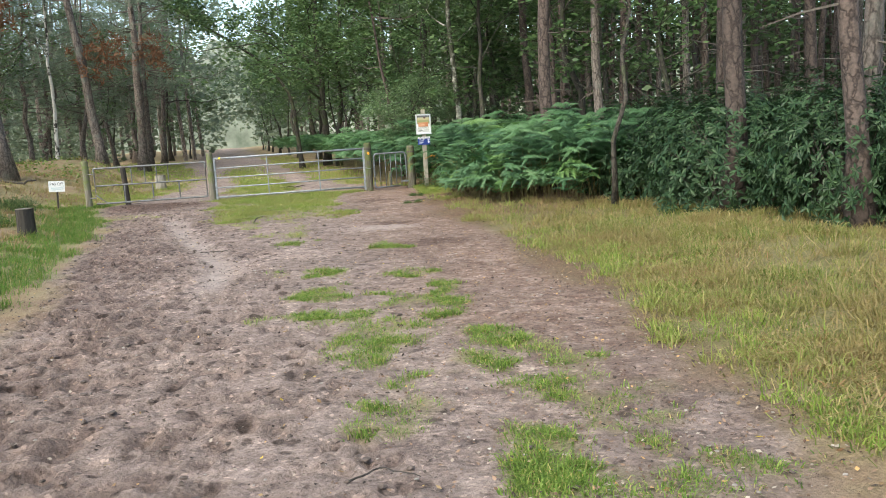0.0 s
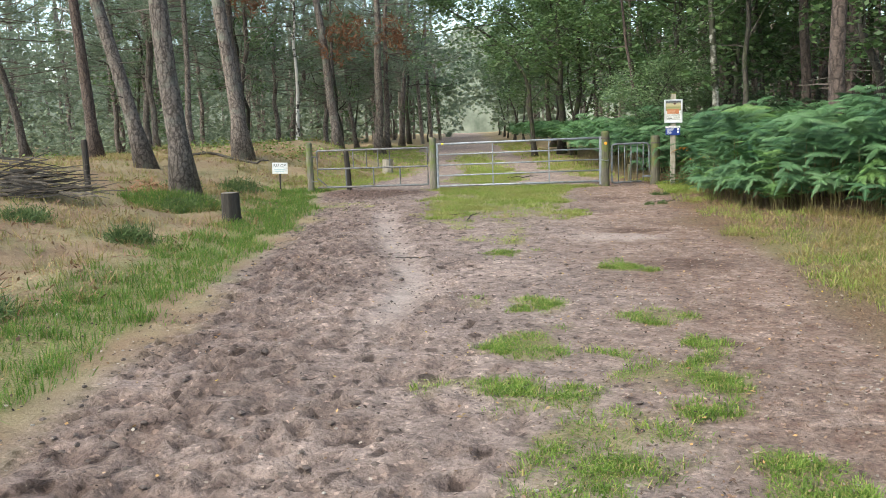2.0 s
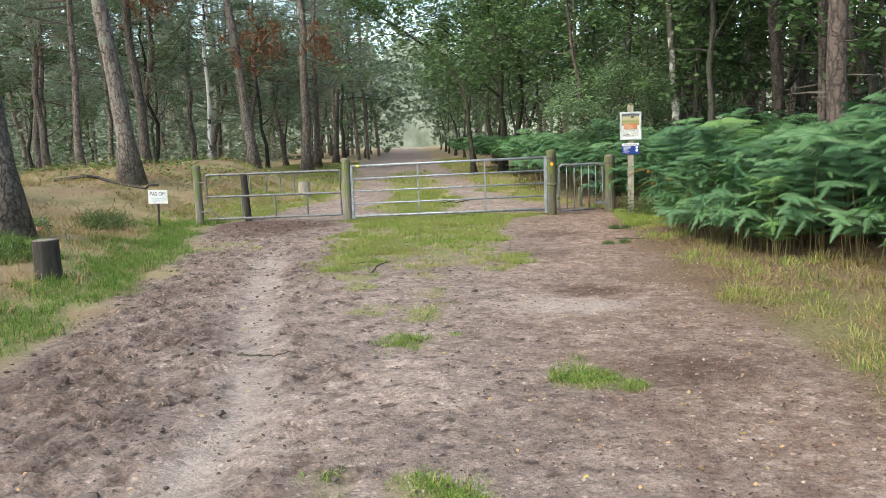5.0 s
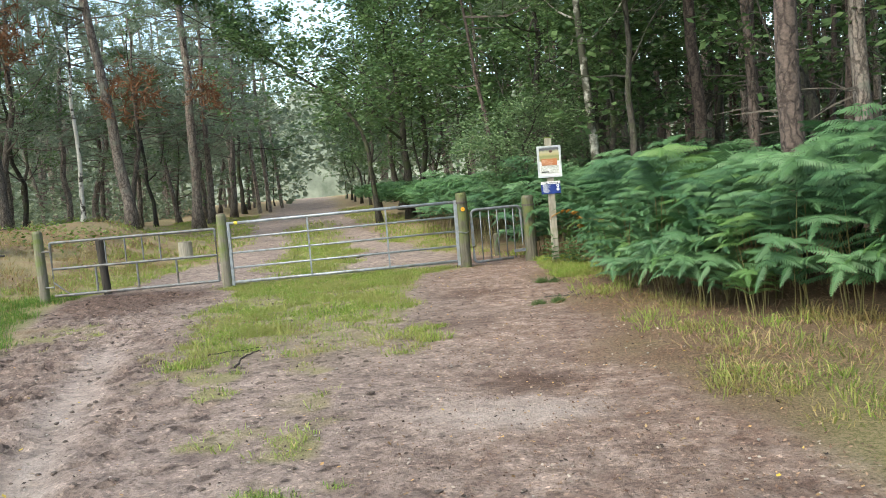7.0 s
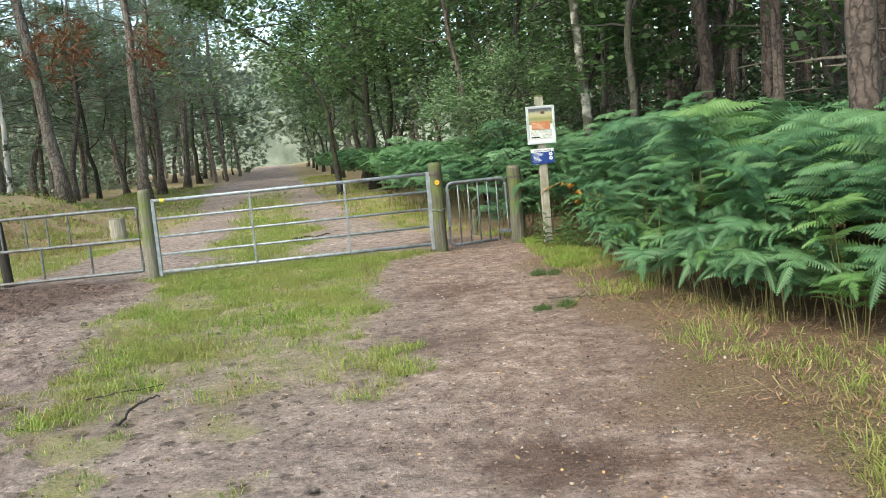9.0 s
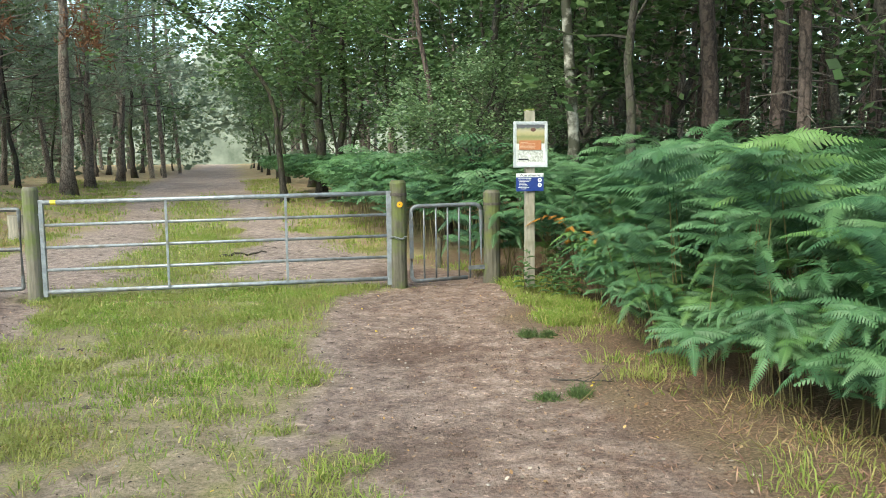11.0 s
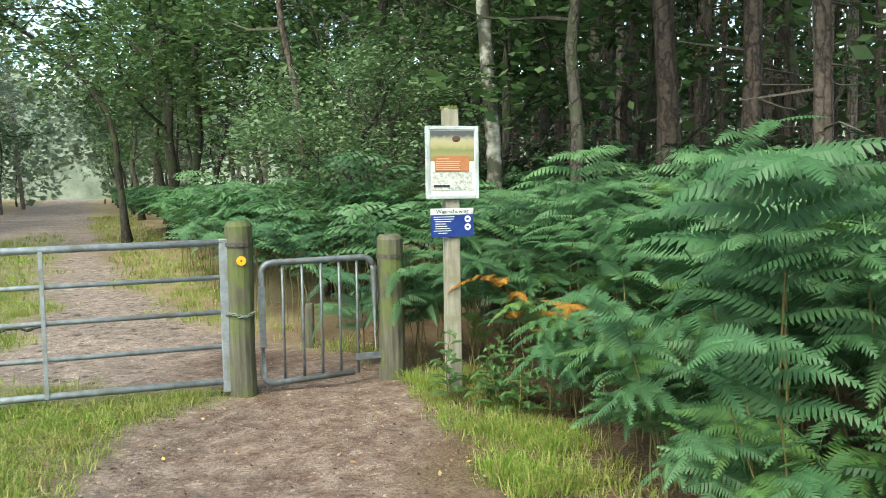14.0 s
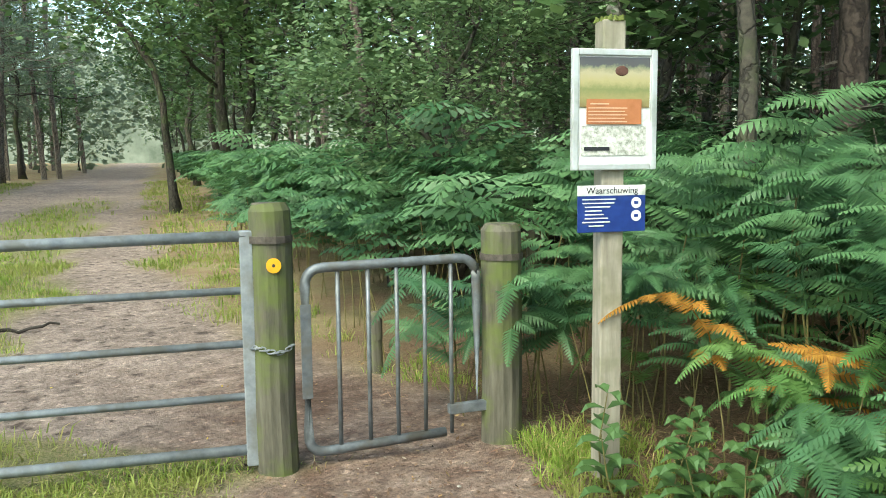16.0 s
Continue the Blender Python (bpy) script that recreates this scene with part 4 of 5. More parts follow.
# closing woods behind the walker
place(pine_b, [(-9, -6), (-4, -12), (3, -11), (9, -5), (12, 2), (-13, 2), (-14, 10), (11, 6), (-8, 5), (-17, 16), (0, -18), (7, -16)], 10)

# ---- broad-leaved trees ----
broadleaf("oak_tree", 13, 0.17, 41, 17000, 0.17, "tall oak with spreading boughs beside track", first=0.22, reach=6.2, at=at(0.75, 40.2), boughs=14)
broadleaf("oak_tree", 12, 0.13, 42, 11000, 0.17, "oak trunk close beside a larger oak", first=0.25, reach=5.2, at=at(1.25, 38.6))
broadleaf("oak_tree", 9, 0.115, 43, 7000, 0.16, "thin dark oak leaning over the track", lean=(-0.05, 0), curve=-1.5, first=0.6, reach=3.4, at=at(-0.45, 39.5), wob=0.04)
broadleaf("oak_tree", 12, 0.15, 53, 11000, 0.2, "oak with boughs reaching over the track", lean=(-0.06, 0), first=0.32, reach=6.0, at=at(0.4, 49.0), boughs=13)
broadleaf("oak_tree", 13, 0.16, 54, 9000, 0.2, "oak with boughs reaching over the track", lean=(0.05, 0), first=0.35, reach=5.5, at=at(-11.0, 68.0), boughs=12)
broadleaf("birch_tree", 12, 0.105, 44, 9000, 0.075, "birch with patchy white bark behind board", first=0.28, reach=2.4, at=at(4.35, 24.4), material=BIRCH, leaf=BUSH_LEAF, wob=0.04)
broadleaf("birch_tree", 11, 0.09, 45, 4500, 0.09, "slanting birch with white bark on bank", lean=(0.09, 0), first=0.4, reach=2.4, at=at(-10.6, 36.6), material=BIRCH_WHITE, leaf=BUSH_LEAF, wob=0.06)
broadleaf("birch_tree", 12, 0.15, 46, 3500, 0.09, "birch with white bark among pines", lean=(-0.06, 0), first=0.4, reach=2.4, at=at(-17.9, 33.0), material=BIRCH_WHITE, leaf=BUSH_LEAF, wob=0.05)
broadleaf("oak_tree", 9, 0.085, 47, 9000, 0.09, "mossy slim oak above bracken", first=0.3, reach=2.6, at=at(4.8, 23.3), wob=0.05, material=OAK_BARK)
broadleaf("oak_tree", 8, 0.045, 48, 3500, 0.1, "thin crooked oak at wood edge", lean=(0.08, 0), first=0.3, reach=2.4, at=at(4.9, 12.9))
bush = broadleaf("shrub_tree", 3.0, 0.07, 49, 3000, 0.055, "dense small-leaved shrub with crooked dark limbs", lean=(-0.15, 0), first=0.2, reach=2.0, at=at(3.3, 25.2), leaf=BUSH_LEAF, boughs=13, wob=0.12)
rs = np.random.RandomState(52)
clumps = Shape()
for k in range(75):
    a, q, f = rs.uniform(0, 6.28), math.acos(rs.uniform(-0.7, 1)), rs.uniform(0.45, 1.0) ** 0.5
    c = np.array([-0.25 + 1.45 * f * math.sin(q) * math.cos(a), 1.2 * f * math.sin(q) * math.sin(a), 2.05 + 1.25 * f * math.cos(q)])
    leaves_at(clumps, c + rs.normal(0, 1, (150, 3)) * np.array([0.2, 0.2, 0.1]), 0.062, rs, 0.62, 0.6)
part("foliage", clumps, BUSH_LEAF, bush, "pale green small leaves")
part("limb", Shape().tube([(0.5, -0.5, 0.0), (0.47, -0.52, 0.7), (0.4, -0.55, 1.05), (0.12, -0.6, 1.12), (-0.12, -0.62, 1.02), (-0.3, -0.6, 1.25), (-0.5, -0.6, 1.62), (-0.75, -0.6, 1.8)], [0.075, 0.065, 0.055, 0.05, 0.045, 0.038, 0.028, 0.015], 7), OAK_BARK, bush, "crooked dark bare limb")
oak_p = broadleaf("oak_tree", 10, 0.11, 50, 3700, 0.17, "slim woodland oak with loose foliage", first=0.22, reach=3.0, group="woodland oaks", split=False)
oak_q = broadleaf("oak_tree", 8, 0.08, 51, 3000, 0.17, "young woodland oak with low foliage", first=0.15, reach=2.6, group="woodland oaks", split=False)
waiting.update((oak_p.name, oak_q.name))
place(oak_p, [(3.6, 33), (5.6, 29), (3.9, 28.2), (6.6, 31.5), (9.5, 25), (-0.8, 54), (-2.6, 70), (-4.4, 88), (-14.5, 41), (-17, 47), (2.2, 50), (8.8, 30), (0.6, 58), (-11.5, 48), (6.8, 20.5)], 12)
place(oak_q, [(4.6, 30.5), (2.8, 36), (5.3, 26.2), (8.3, 27.5), (10.5, 21), (4.4, 39), (-1.6, 62), (-3.6, 79), (-5.6, 99), (-12.5, 92), (-19, 39), (-22, 50), (6.2, 27), (1.5, 46), (7.5, 34), (0.0, 66), (8.0, 17.5), (-13.0, 58), (-10.5, 75), (-3.2, 92)], 13)


# ---- far woods ----
def far_woods():
    rs = np.random.RandomState(5)
    n = 100000
    a = np.radians(rs.uniform(-62, 62, n))
    d = np.where(a > 0.1, rs.uniform(52, 110, n), rs.uniform(70, 120, n))
    x, y = d * np.sin(a), d * np.cos(a)
    hgt = 0.5 + 22 * rs.rand(n) ** 0.95
    hgt = np.where(fbm(x, y, 9, 61) + rs.normal(0, 0.2, n) > hgt / 22 - 0.75, hgt, hgt * 0.4)
    gap = (np.abs(x + 0.1 * (y - 12) - 0.5) < 1.5) & (hgt < 3.2)
    x, y, hgt = x[~gap], y[~gap], hgt[~gap]
    z = ground_z(x, y) + hgt
    # left foliage is coloured pale for haze, right foliage dark for canopy shade
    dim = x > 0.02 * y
    for part_of, mat_, name, label in ((~dim, HAZED_LEAF, "distant_wood", "far woodland foliage, paled as by haze, closing the view"), (dim, SHADED_LEAF, "dim_wood", "far woodland foliage behind the pines, darkened as in shade")):
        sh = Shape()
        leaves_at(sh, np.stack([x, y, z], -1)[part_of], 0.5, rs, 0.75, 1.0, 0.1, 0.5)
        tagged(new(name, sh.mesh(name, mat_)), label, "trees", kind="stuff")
    st = Shape()
    for _ in range(260):
        a, d = math.radians(rs.uniform(-60, 60)), rs.uniform(66, 120)
        x, y = d * math.sin(a), d * math.cos(a)
        if abs(x + 0.1 * (y - 12) - 0.5) < 3.5:
            continue
        z = on_ground(x, y)
        st.tube([(x, y, z - 0.2), (x + rs.normal(0, 0.3), y, z + 8), (x + rs.normal(0, 0.5), y, z + 17)], [0.17, 0.13, 0.06], 5, False)
    tagged(new("distant_trunks", st.mesh("distant_trunks", PINE_BARK)), "many far grey tree trunks", "trees", kind="stuff")

    # ring added to close the gaps, its colour paled to stand for haze
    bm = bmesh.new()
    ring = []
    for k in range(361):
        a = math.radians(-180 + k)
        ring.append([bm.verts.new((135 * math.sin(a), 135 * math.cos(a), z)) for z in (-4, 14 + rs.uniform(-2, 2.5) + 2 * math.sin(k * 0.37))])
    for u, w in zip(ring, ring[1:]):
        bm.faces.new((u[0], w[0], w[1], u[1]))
    tagged(new("backdrop", Shape().bm(bm).mesh("backdrop", surface("hazed_tree_line", (0.13, 0.16, 0.12), (0.3, 0.34, 0.27), 0.5, 1.0, 0.0, stain=(0.36, 0.4, 0.34), stain_scale=0.06))), "distant tree line backdrop, coloured pale as in haze", "trees", kind="structure")


far_woods()


def undergrowth(name, label, n, xr, yr, hmax, size, keep, material, seed):
    """Low loose foliage of woodland undergrowth."""
    rs = np.random.RandomState(seed)
    x, y = rs.uniform(*xr, n), rs.uniform(*yr, n)
    ok = keep(x, y) & (fbm(x, y, 3.0, seed) > -0.12)
    x, y = x[ok], y[ok]
    z = ground_z(x, y) + hmax * rs.rand(len(x)) ** 1.4 * (0.65 + 0.8 * np.clip(fbm(x, y, 2.0, seed + 3), -0.5, 1))
    sh = Shape()
    leaves_at(sh, np.stack([x, y, z], -1), size, rs, 0.7, 0.8)
    tagged(new(name, sh.mesh(name, material)), label, "shrubs", kind="stuff")


# wood undergrowth is darkened for shade, far left growth paled for haze
undergrowth("woodland_undergrowth", "loose green undergrowth under the pines, darkened as in shade", 36000, (5, 40), (14, 68), 3.2, 0.2, lambda x, y: (x > 6.5 - 0.09 * np.clip(y - 24, 0, 99)) & (x < 0.75 * y + 6), SHADED_LEAF, 71)
undergrowth("birch_undergrowth", "young growth beneath far pines, paled as by haze", 26000, (-45, -9), (44, 80), 4.5, 0.28, lambda x, y: (x < -11.5 - 0.09 * (y - 24)), HAZED_LEAF, 72)
undergrowth("bilberry_cover", "bright low bilberry cover on mound", 5000, (-18, -7), (28, 40), 0.28, 0.1, lambda x, y: (x < np.interp(y, LEFT_Y, LEFT_X) - 3.2), leafy("bilberry_leaves", (0.07, 0.12, 0.02), (0.17, 0.24, 0.05)), 73)

rs = np.random.RandomState(74)
n = 30000
x, y = rs.uniform(6, 48, n), rs.uniform(24, 78, n)
ok = (x > 5 + 0.12 * (y - 24)) & (fbm(x, y, 4.0, 75) > -0.2) & (np.hypot(x, y) > 34)
x, y = x[ok], y[ok]
sh = Shape()
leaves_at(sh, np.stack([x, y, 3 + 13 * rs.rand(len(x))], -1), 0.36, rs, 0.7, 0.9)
# foliage inside the wood takes the green with shade painted in
tagged(new("wood_canopy", sh.mesh("wood_canopy", SHADED_LEAF)), "green foliage deep in the wood, darkened as in shade", "trees", kind="stuff")

# ---- bracken ----
FERN = leafy("bracken", (0.045, 0.115, 0.046), (0.105, 0.205, 0.085), 0.5, 0.26, per_object=True, gloss=0.35)
FERN_LIGHT = leafy("young_bracken", (0.09, 0.19, 0.055), (0.14, 0.25, 0.075), 0.5, 0.35, per_object=True, gloss=0.35)
FERN_RUST = leafy("rusty_bracken", (0.3, 0.13, 0.03), (0.42, 0.22, 0.04), 0.7, 0.3, gloss=0.2)
FERN_STALK = surface("bracken_stalk", (0.09, 0.08, 0.025), (0.19, 0.16, 0.06), 20, 0.7, 0.1)
FAR_FERN = leafy("far_bracken", (0.042, 0.115, 0.045), (0.11, 0.215, 0.08), 0.5, 0.3, gloss=0.3)


def blade(out, o, d, up, length, width, pairs, fine, curl, rs):
    """One side blade: a row of short leaflets to both sides of a rib that bends down."""
    pos, step, sag = o, length / pairs, rs.uniform(0.15, 0.5)
    for k in range(pairs):
        t = (k + 0.5) / pairs
        a = curl * t ** 1.4
        dk, nk = d * math.cos(a) - up * math.sin(a), up * math.cos(a) + d * math.sin(a)
        new_pos = pos + dk * step
        s = np.cross(nk, dk)
        w = width * min(1, 0.6 + 1.8 * t) * (1 - t) ** 0.7 + 0.008
        rib = s * 0.0025
        out.append([pos - rib, pos + rib, new_pos])
        for sd in (-1, 1):
            e = unit(s * sd + dk * (0.15 + 0.5 * t) - nk * (sag + rs.normal(0, 0.06))) * w * rs.uniform(0.92, 1.08)
            half = dk * step * (0.46 if fine else 0.66)
            if not fine:
                out.append([pos - half * 0.85, pos + e * 0.6 - half * 0.6, pos + e])
                out.append([pos + e, pos + e * 0.5 + half * 0.85, pos - half * 0.85])
                continue
            out.append([pos - half, pos + half, pos + e * 0.55 + half * 0.72])
            out.append([pos - half, pos + e * 0.55 + half * 0.72, pos + e * 0.6 - half * 0.62])
            out.append([pos + e * 0.55 + half * 0.72, pos + e + dk * w * 0.08, pos + e * 0.6 - half * 0.62])
        pos = new_pos


def frond_shape(stalk, rise, droop, seed, pairs=17, fine=True, side=0.48, width=0.105):
    """One bracken frond: a bare stalk, then side blades in pairs along a rib that arches to +x; blades and stalk as two shapes."""
    rs = np.random.RandomState(seed)
    th = 0.1 + (droop - 0.1) * np.linspace(0, 1, 12) ** 1.3
    rib = np.zeros((13, 3))
    rib[0] = (stalk * 0.08, rs.normal(0, 0.02), stalk)
    rib[1:, 0] = rib[0, 0] + np.cumsum(np.sin(th)) * rise / 12
    rib[1:, 1] = rib[0, 1] + rs.normal(0, 0.03) * np.linspace(0, 1, 12) ** 2
    rib[1:, 2] = rib[0, 2] + np.cumsum(np.cos(th)) * rise / 12
    on = lambda t: np.array([np.interp(t, np.linspace(0, 1, 13), rib[:, i]) for i in range(3)])
    out = []
    for t, share in ((0.04, 1.0), (0.28, 0.95), (0.5, 0.82), (0.7, 0.62), (0.87, 0.4)):
        fwd = unit(on(min(1, t + 0.08)) - on(max(0, t - 0.08)))
        for sd in (-1, 1):
            d = unit(np.array([0.12 * rs.normal(), sd, 0]) + fwd * 0.4 + np.array([0, 0, rs.uniform(-0.05, 0.25)]))
            up = np.array([0.3 + 0.55 * t, 0.35 * sd, 1.0])
            up = unit(up - d * float(up @ d))
            blade(out, on(t), d, up, side * share * rs.uniform(0.85, 1.12), width * (0.6 + 0.4 * share), max(3, int(pairs * (0.35 + 0.65 * share))), fine, rs.uniform(0.6, 1.35), rs)
    d = unit(rib[-1] - rib[-2])
    up = unit(np.cross(d, np.array([0, 1.0, 0])))
    up = up if up[2] > -0.05 else -up
    blade(out, rib[-1], d, up, side * 0.55, width * 0.75, max(4, pairs - 4), fine, 0.5, rs)
    stem = np.array([(0, 0, -0.02), (stalk * 0.02, 0, stalk * 0.5), rib[0]])
    return Shape().polys(np.array(out)).tube(rib[::3], np.linspace(0.0045, 0.002, 5), 4, False), Shape().tube(stem, np.linspace(0.0065, 0.0045, len(stem)), 5, False)


FROND_KINDS = ((0.9, 0.68, 1.7), (0.72, 0.7, 1.95), (1.1, 0.62, 1.5), (0.42, 0.6, 2.3), (0.55, 0.66, 2.1))
STALKS = {}


def frond_meshes(kinds, material, **how):
    out = []
    for i, (a, b, c) in enumerate(kinds):
        leaf, stem = frond_shape(a, b, c, 100 + i, **how)
        me = leaf.mesh("frond", material)
        STALKS[me.name] = stem.mesh("stalk", FERN_STALK)
        out.append(me)
    return out


HI_MESH = frond_meshes(FROND_KINDS, FERN)
LIGHT_MESH = frond_meshes(FROND_KINDS[2:5], FERN_LIGHT)
RUST_MESH = frond_meshes(FROND_KINDS[1:2], FERN_RUST)
MID_MESH = frond_meshes(FROND_KINDS[:3], FERN, pairs=8, fine=False, side=0.5, width=0.125)
LOW = []
for i in range(2):
    leaf, stem = frond_shape(0.85, 0.6, 1.7, 300 + i, pairs=4, fine=False, side=0.52, width=0.16)
    LOW.append(leaf)


def fern_plant(x, y, meshes, count, rnd, size=1.0, face=None, label="green bracken with broad arching fronds", turn=60):
    root = thing("bracken_fern", pose(x, y, on_ground(x, y) - 0.03), label, "fern", "bracken by the track")
    a0 = rnd.uniform(0, 360)
    for k in range(count):
        a = a0 + 360 * k / count + rnd.uniform(-25, 25)
        if face is not None and (turn < 60 or rnd.random() < 0.6):
            a = face + rnd.uniform(-turn, turn)
        me = rnd.choice(meshes)
        ob = part("frond", me, None, root)
        s = size * rnd.uniform(0.8, 1.12)
        ob.matrix_basis = pose(rnd.uniform(-0.12, 0.12), rnd.uniform(-0.12, 0.12), 0, rnd.uniform(-10, 10), rnd.uniform(-6, 12), a) @ Matrix.Diagonal((s, s, s, 1))
        part("stalk", STALKS[me.name], None, ob, "pale yellow-green stalk")
    return root


FERN_Y = (13.2, 14, 15, 16, 17, 18.4, 19.8, 21, 22, 23.5, 25, 30, 50, 72, 110)
FERN_X = (4.7, 4.0, 3.5, 3.2, 3.0, 3.05, 3.3, 3.45, 3.1, 2.3, 1.7, 1.1, -1.4, -3.6, -7.5)
rnd = random.Random(21)
near, mid = [], []
for _ in range(14000):
    y = rnd.uniform(13.4, 31)
    edge = float(np.interp(y, FERN_Y, FERN_X))
    x = edge + (2.1 * rnd.random() if rnd.random() < 0.5 else 6 * rnd.random())
    close = x < edge + 2.1 and y < 22.8
    gap = 0.36 if close else 0.55
    if any(abs(x - a) < gap and math.hypot(x - a, y - b) < gap for a, b in near + mid):
        continue
    if close and len(near) < 125:
        near.append((x, y))
    elif not close and len(mid) < 130:
        mid.append((x, y))
for x, y in near:
    edge = float(np.interp(y, FERN_Y, FERN_X))
    size = rnd.uniform(0.85, 1.1) * (0.76 if x < edge + 0.3 else 0.99)
    kind = rnd.random()
    kinds = HI_MESH[1:] if x < edge + 0.5 else HI_MESH[:3] + HI_MESH[:3] + HI_MESH[4:]
    fern_plant(x, y, kinds if kind < 0.75 else kinds + LIGHT_MESH, 4 if y < 19.5 else 3, rnd, size, 195 if x < edge + 0.6 else 215)
for x, y in mid:
    fern_plant(x, y, MID_MESH, 3, rnd, rnd.uniform(0.9, 1.15), 215, "green bracken in dense thicket")
rnd2 = random.Random(77)
for k in range(22):
    y = 15.2 + 6.0 * k / 22 + rnd2.uniform(-0.1, 0.1)
    fern_plant(float(np.interp(y, FERN_Y, FERN_X)) + rnd2.uniform(0.05, 0.6), y, HI_MESH[3:] + LIGHT_MESH[1:], 3, rnd2, rnd2.uniform(0.58, 0.8), 200, "low drooping bracken at thicket's foot")
# bracken turning rust and yellow beside the board and gate
fern_plant(3.45, 20.95, RUST_MESH, 1, random.Random(2), 0.86, 178, "rust-orange dying bracken frond", 12)
fern_plant(3.5, 20.9, RUST_MESH, 1, random.Random(5), 0.6, 172, "rust-orange dying bracken beside sign post")
fern_plant(2.45, 22.4, HI_MESH[3:], 3, rnd, 0.95, 262, "bracken drooping over foot gate")
fern_plant(2.8, 22.15, HI_MESH[3:], 4, rnd, 0.9, 250, "bracken drooping over mossy gate post")
fern_plant(3.15, 21.8, HI_MESH, 3, rnd, 0.75, 230)
fern_plant(2.95, 22.3, HI_MESH, 3, rnd, 0.9, 215, "bracken drooping over mossy gate post")
fern_plant(3.7, 20.3, HI_MESH, 4, rnd, 0.85, 200)

sh = Shape()
rs = np.random.RandomState(8)
placed = 0
for i in range(1900):
    y = 14.5 + 58 * rs.rand() ** 1.6 if i < 1300 else rs.uniform(25, 46)
    x = np.interp(y, FERN_Y, FERN_X) + 0.2 + (13 * rs.rand() ** 1.1 if i < 1300 else 3.2 * rs.rand())
    if i < 1300 and y < 31 and x < np.interp(y, FERN_Y, FERN_X) + 4.5 - 0.1 * (y - 14):
        continue
    src = LOW[placed % 2]
    a, k = rs.normal(3.7, 1.2), rs.uniform(0.8, 1.2)
    c, s = math.cos(a) * k, math.sin(a) * k
    v = np.concatenate(src.v) @ np.array([[c, s, 0], [-s, c, 0], [0, 0, k]]) + np.array([x, y, on_ground(x, y)])
    sh.add(v, src.f)
    placed += 1
tagged(new("bracken_thicket", sh.mesh("bracken_thicket", FAR_FERN)), "distant bracken thicket along the track", "ferns", kind="stuff")


# ---- rhododendron ----
def rhododendron(name, label, seed, w, h, whorls):
    rs = np.random.RandomState(seed)
    root = thing(name, pose(0, 0, -500), label, "shrub", "rhododendrons at wood edge")
    stems, spots, dirs = Shape(), [], []
    for _ in range(14):
        a, q = rs.uniform(0, 6.28), rs.uniform(0.3, 0.95)
        e = np.array([math.cos(a) * w * q * 0.8, math.sin(a) * w * q * 0.8, h * (1 - 0.55 * q * q) * rs.uniform(0.7, 0.95)])
        stems.tube([(0.1 * math.cos(a), 0.1 * math.sin(a), -0.05), e * np.array([0.4, 0.4, 0.55]) + rs.normal(0, 0.06, 3), e], [0.025, 0.018, 0.006], 4, False)
    lump = rs.uniform(0, 6.28, 3)
    for _ in range(whorls):
        a, q = rs.uniform(0, 6.28), math.acos(rs.uniform(-0.6, 1))
        f = (1 + 0.16 * math.sin(3 * a + lump[0]) * math.sin(2 * q + lump[1]) + 0.1 * math.sin(7 * a + lump[2])) * (rs.uniform(0.55, 1.02) ** 0.5)
        d = np.array([math.sin(q) * math.cos(a), math.sin(q) * math.sin(a), math.cos(q)])
        spots.append(d * np.array([w, w, h * 0.62]) * f + np.array([0, 0, h * 0.36]))
        dirs.append(unit(d + np.array([0, 0, 0.5]) + rs.normal(0, 0.25, 3)))
    out = []
    for p, d in zip(spots, dirs):
        s = unit(np.cross(d, rs.normal(0, 1, 3)))
        t = np.cross(d, s)
        m = rs.randint(5, 8)
        for k in range(m):
            a = 6.283 * k / m + rs.uniform(-0.3, 0.3)
            o = s * math.cos(a) + t * math.sin(a)
            e = unit(o + d * rs.uniform(-0.15, 0.5))
            L = rs.uniform(0.07, 0.125)
            wv = np.cross(e, d) * L * 0.19
            out.append([p, p + e * L * 0.55 + wv, p + e * L - d * 0.015, p + e * L * 0.55 - wv])
    tagged(part("branchwork", stems, OAK_BARK, root), kind="stuff")
    part("foliage", Shape().polys(np.array(out)), RHODO_LEAF, root, "whorls of dark leathery leaves")
    return root


ra = rhododendron("rhododendron_bush", "dense dark green rhododendron bush at wood edge", 61, 1.25, 1.95, 780)
rb = rhododendron("rhododendron_bush", "dense dark green rhododendron bush at wood edge", 62, 1.1, 1.6, 650)
waiting.update((ra.name, rb.name))
place(ra, [(6.35, 12.3), (6.9, 10.4), (7.6, 8.6), (6.1, 14.4), (8.3, 12.6), (8.8, 10.2), (7.6, 14.6), (8.4, 6.6), (7.4, 22.4)], 14, (0.95, 1.15))
place(rb, [(5.95, 11.2), (6.5, 9.2), (5.6, 15.6), (6.9, 16.6), (7.3, 7.4), (8.6, 17), (6.2, 20.8), (6.0, 13.5)], 15, (0.9, 1.1))
place(ra, [(6.4, 23.2), (7.7, 24.3), (9.0, 25.2), (5.6, 24.6)], 16, (1.1, 1.3))


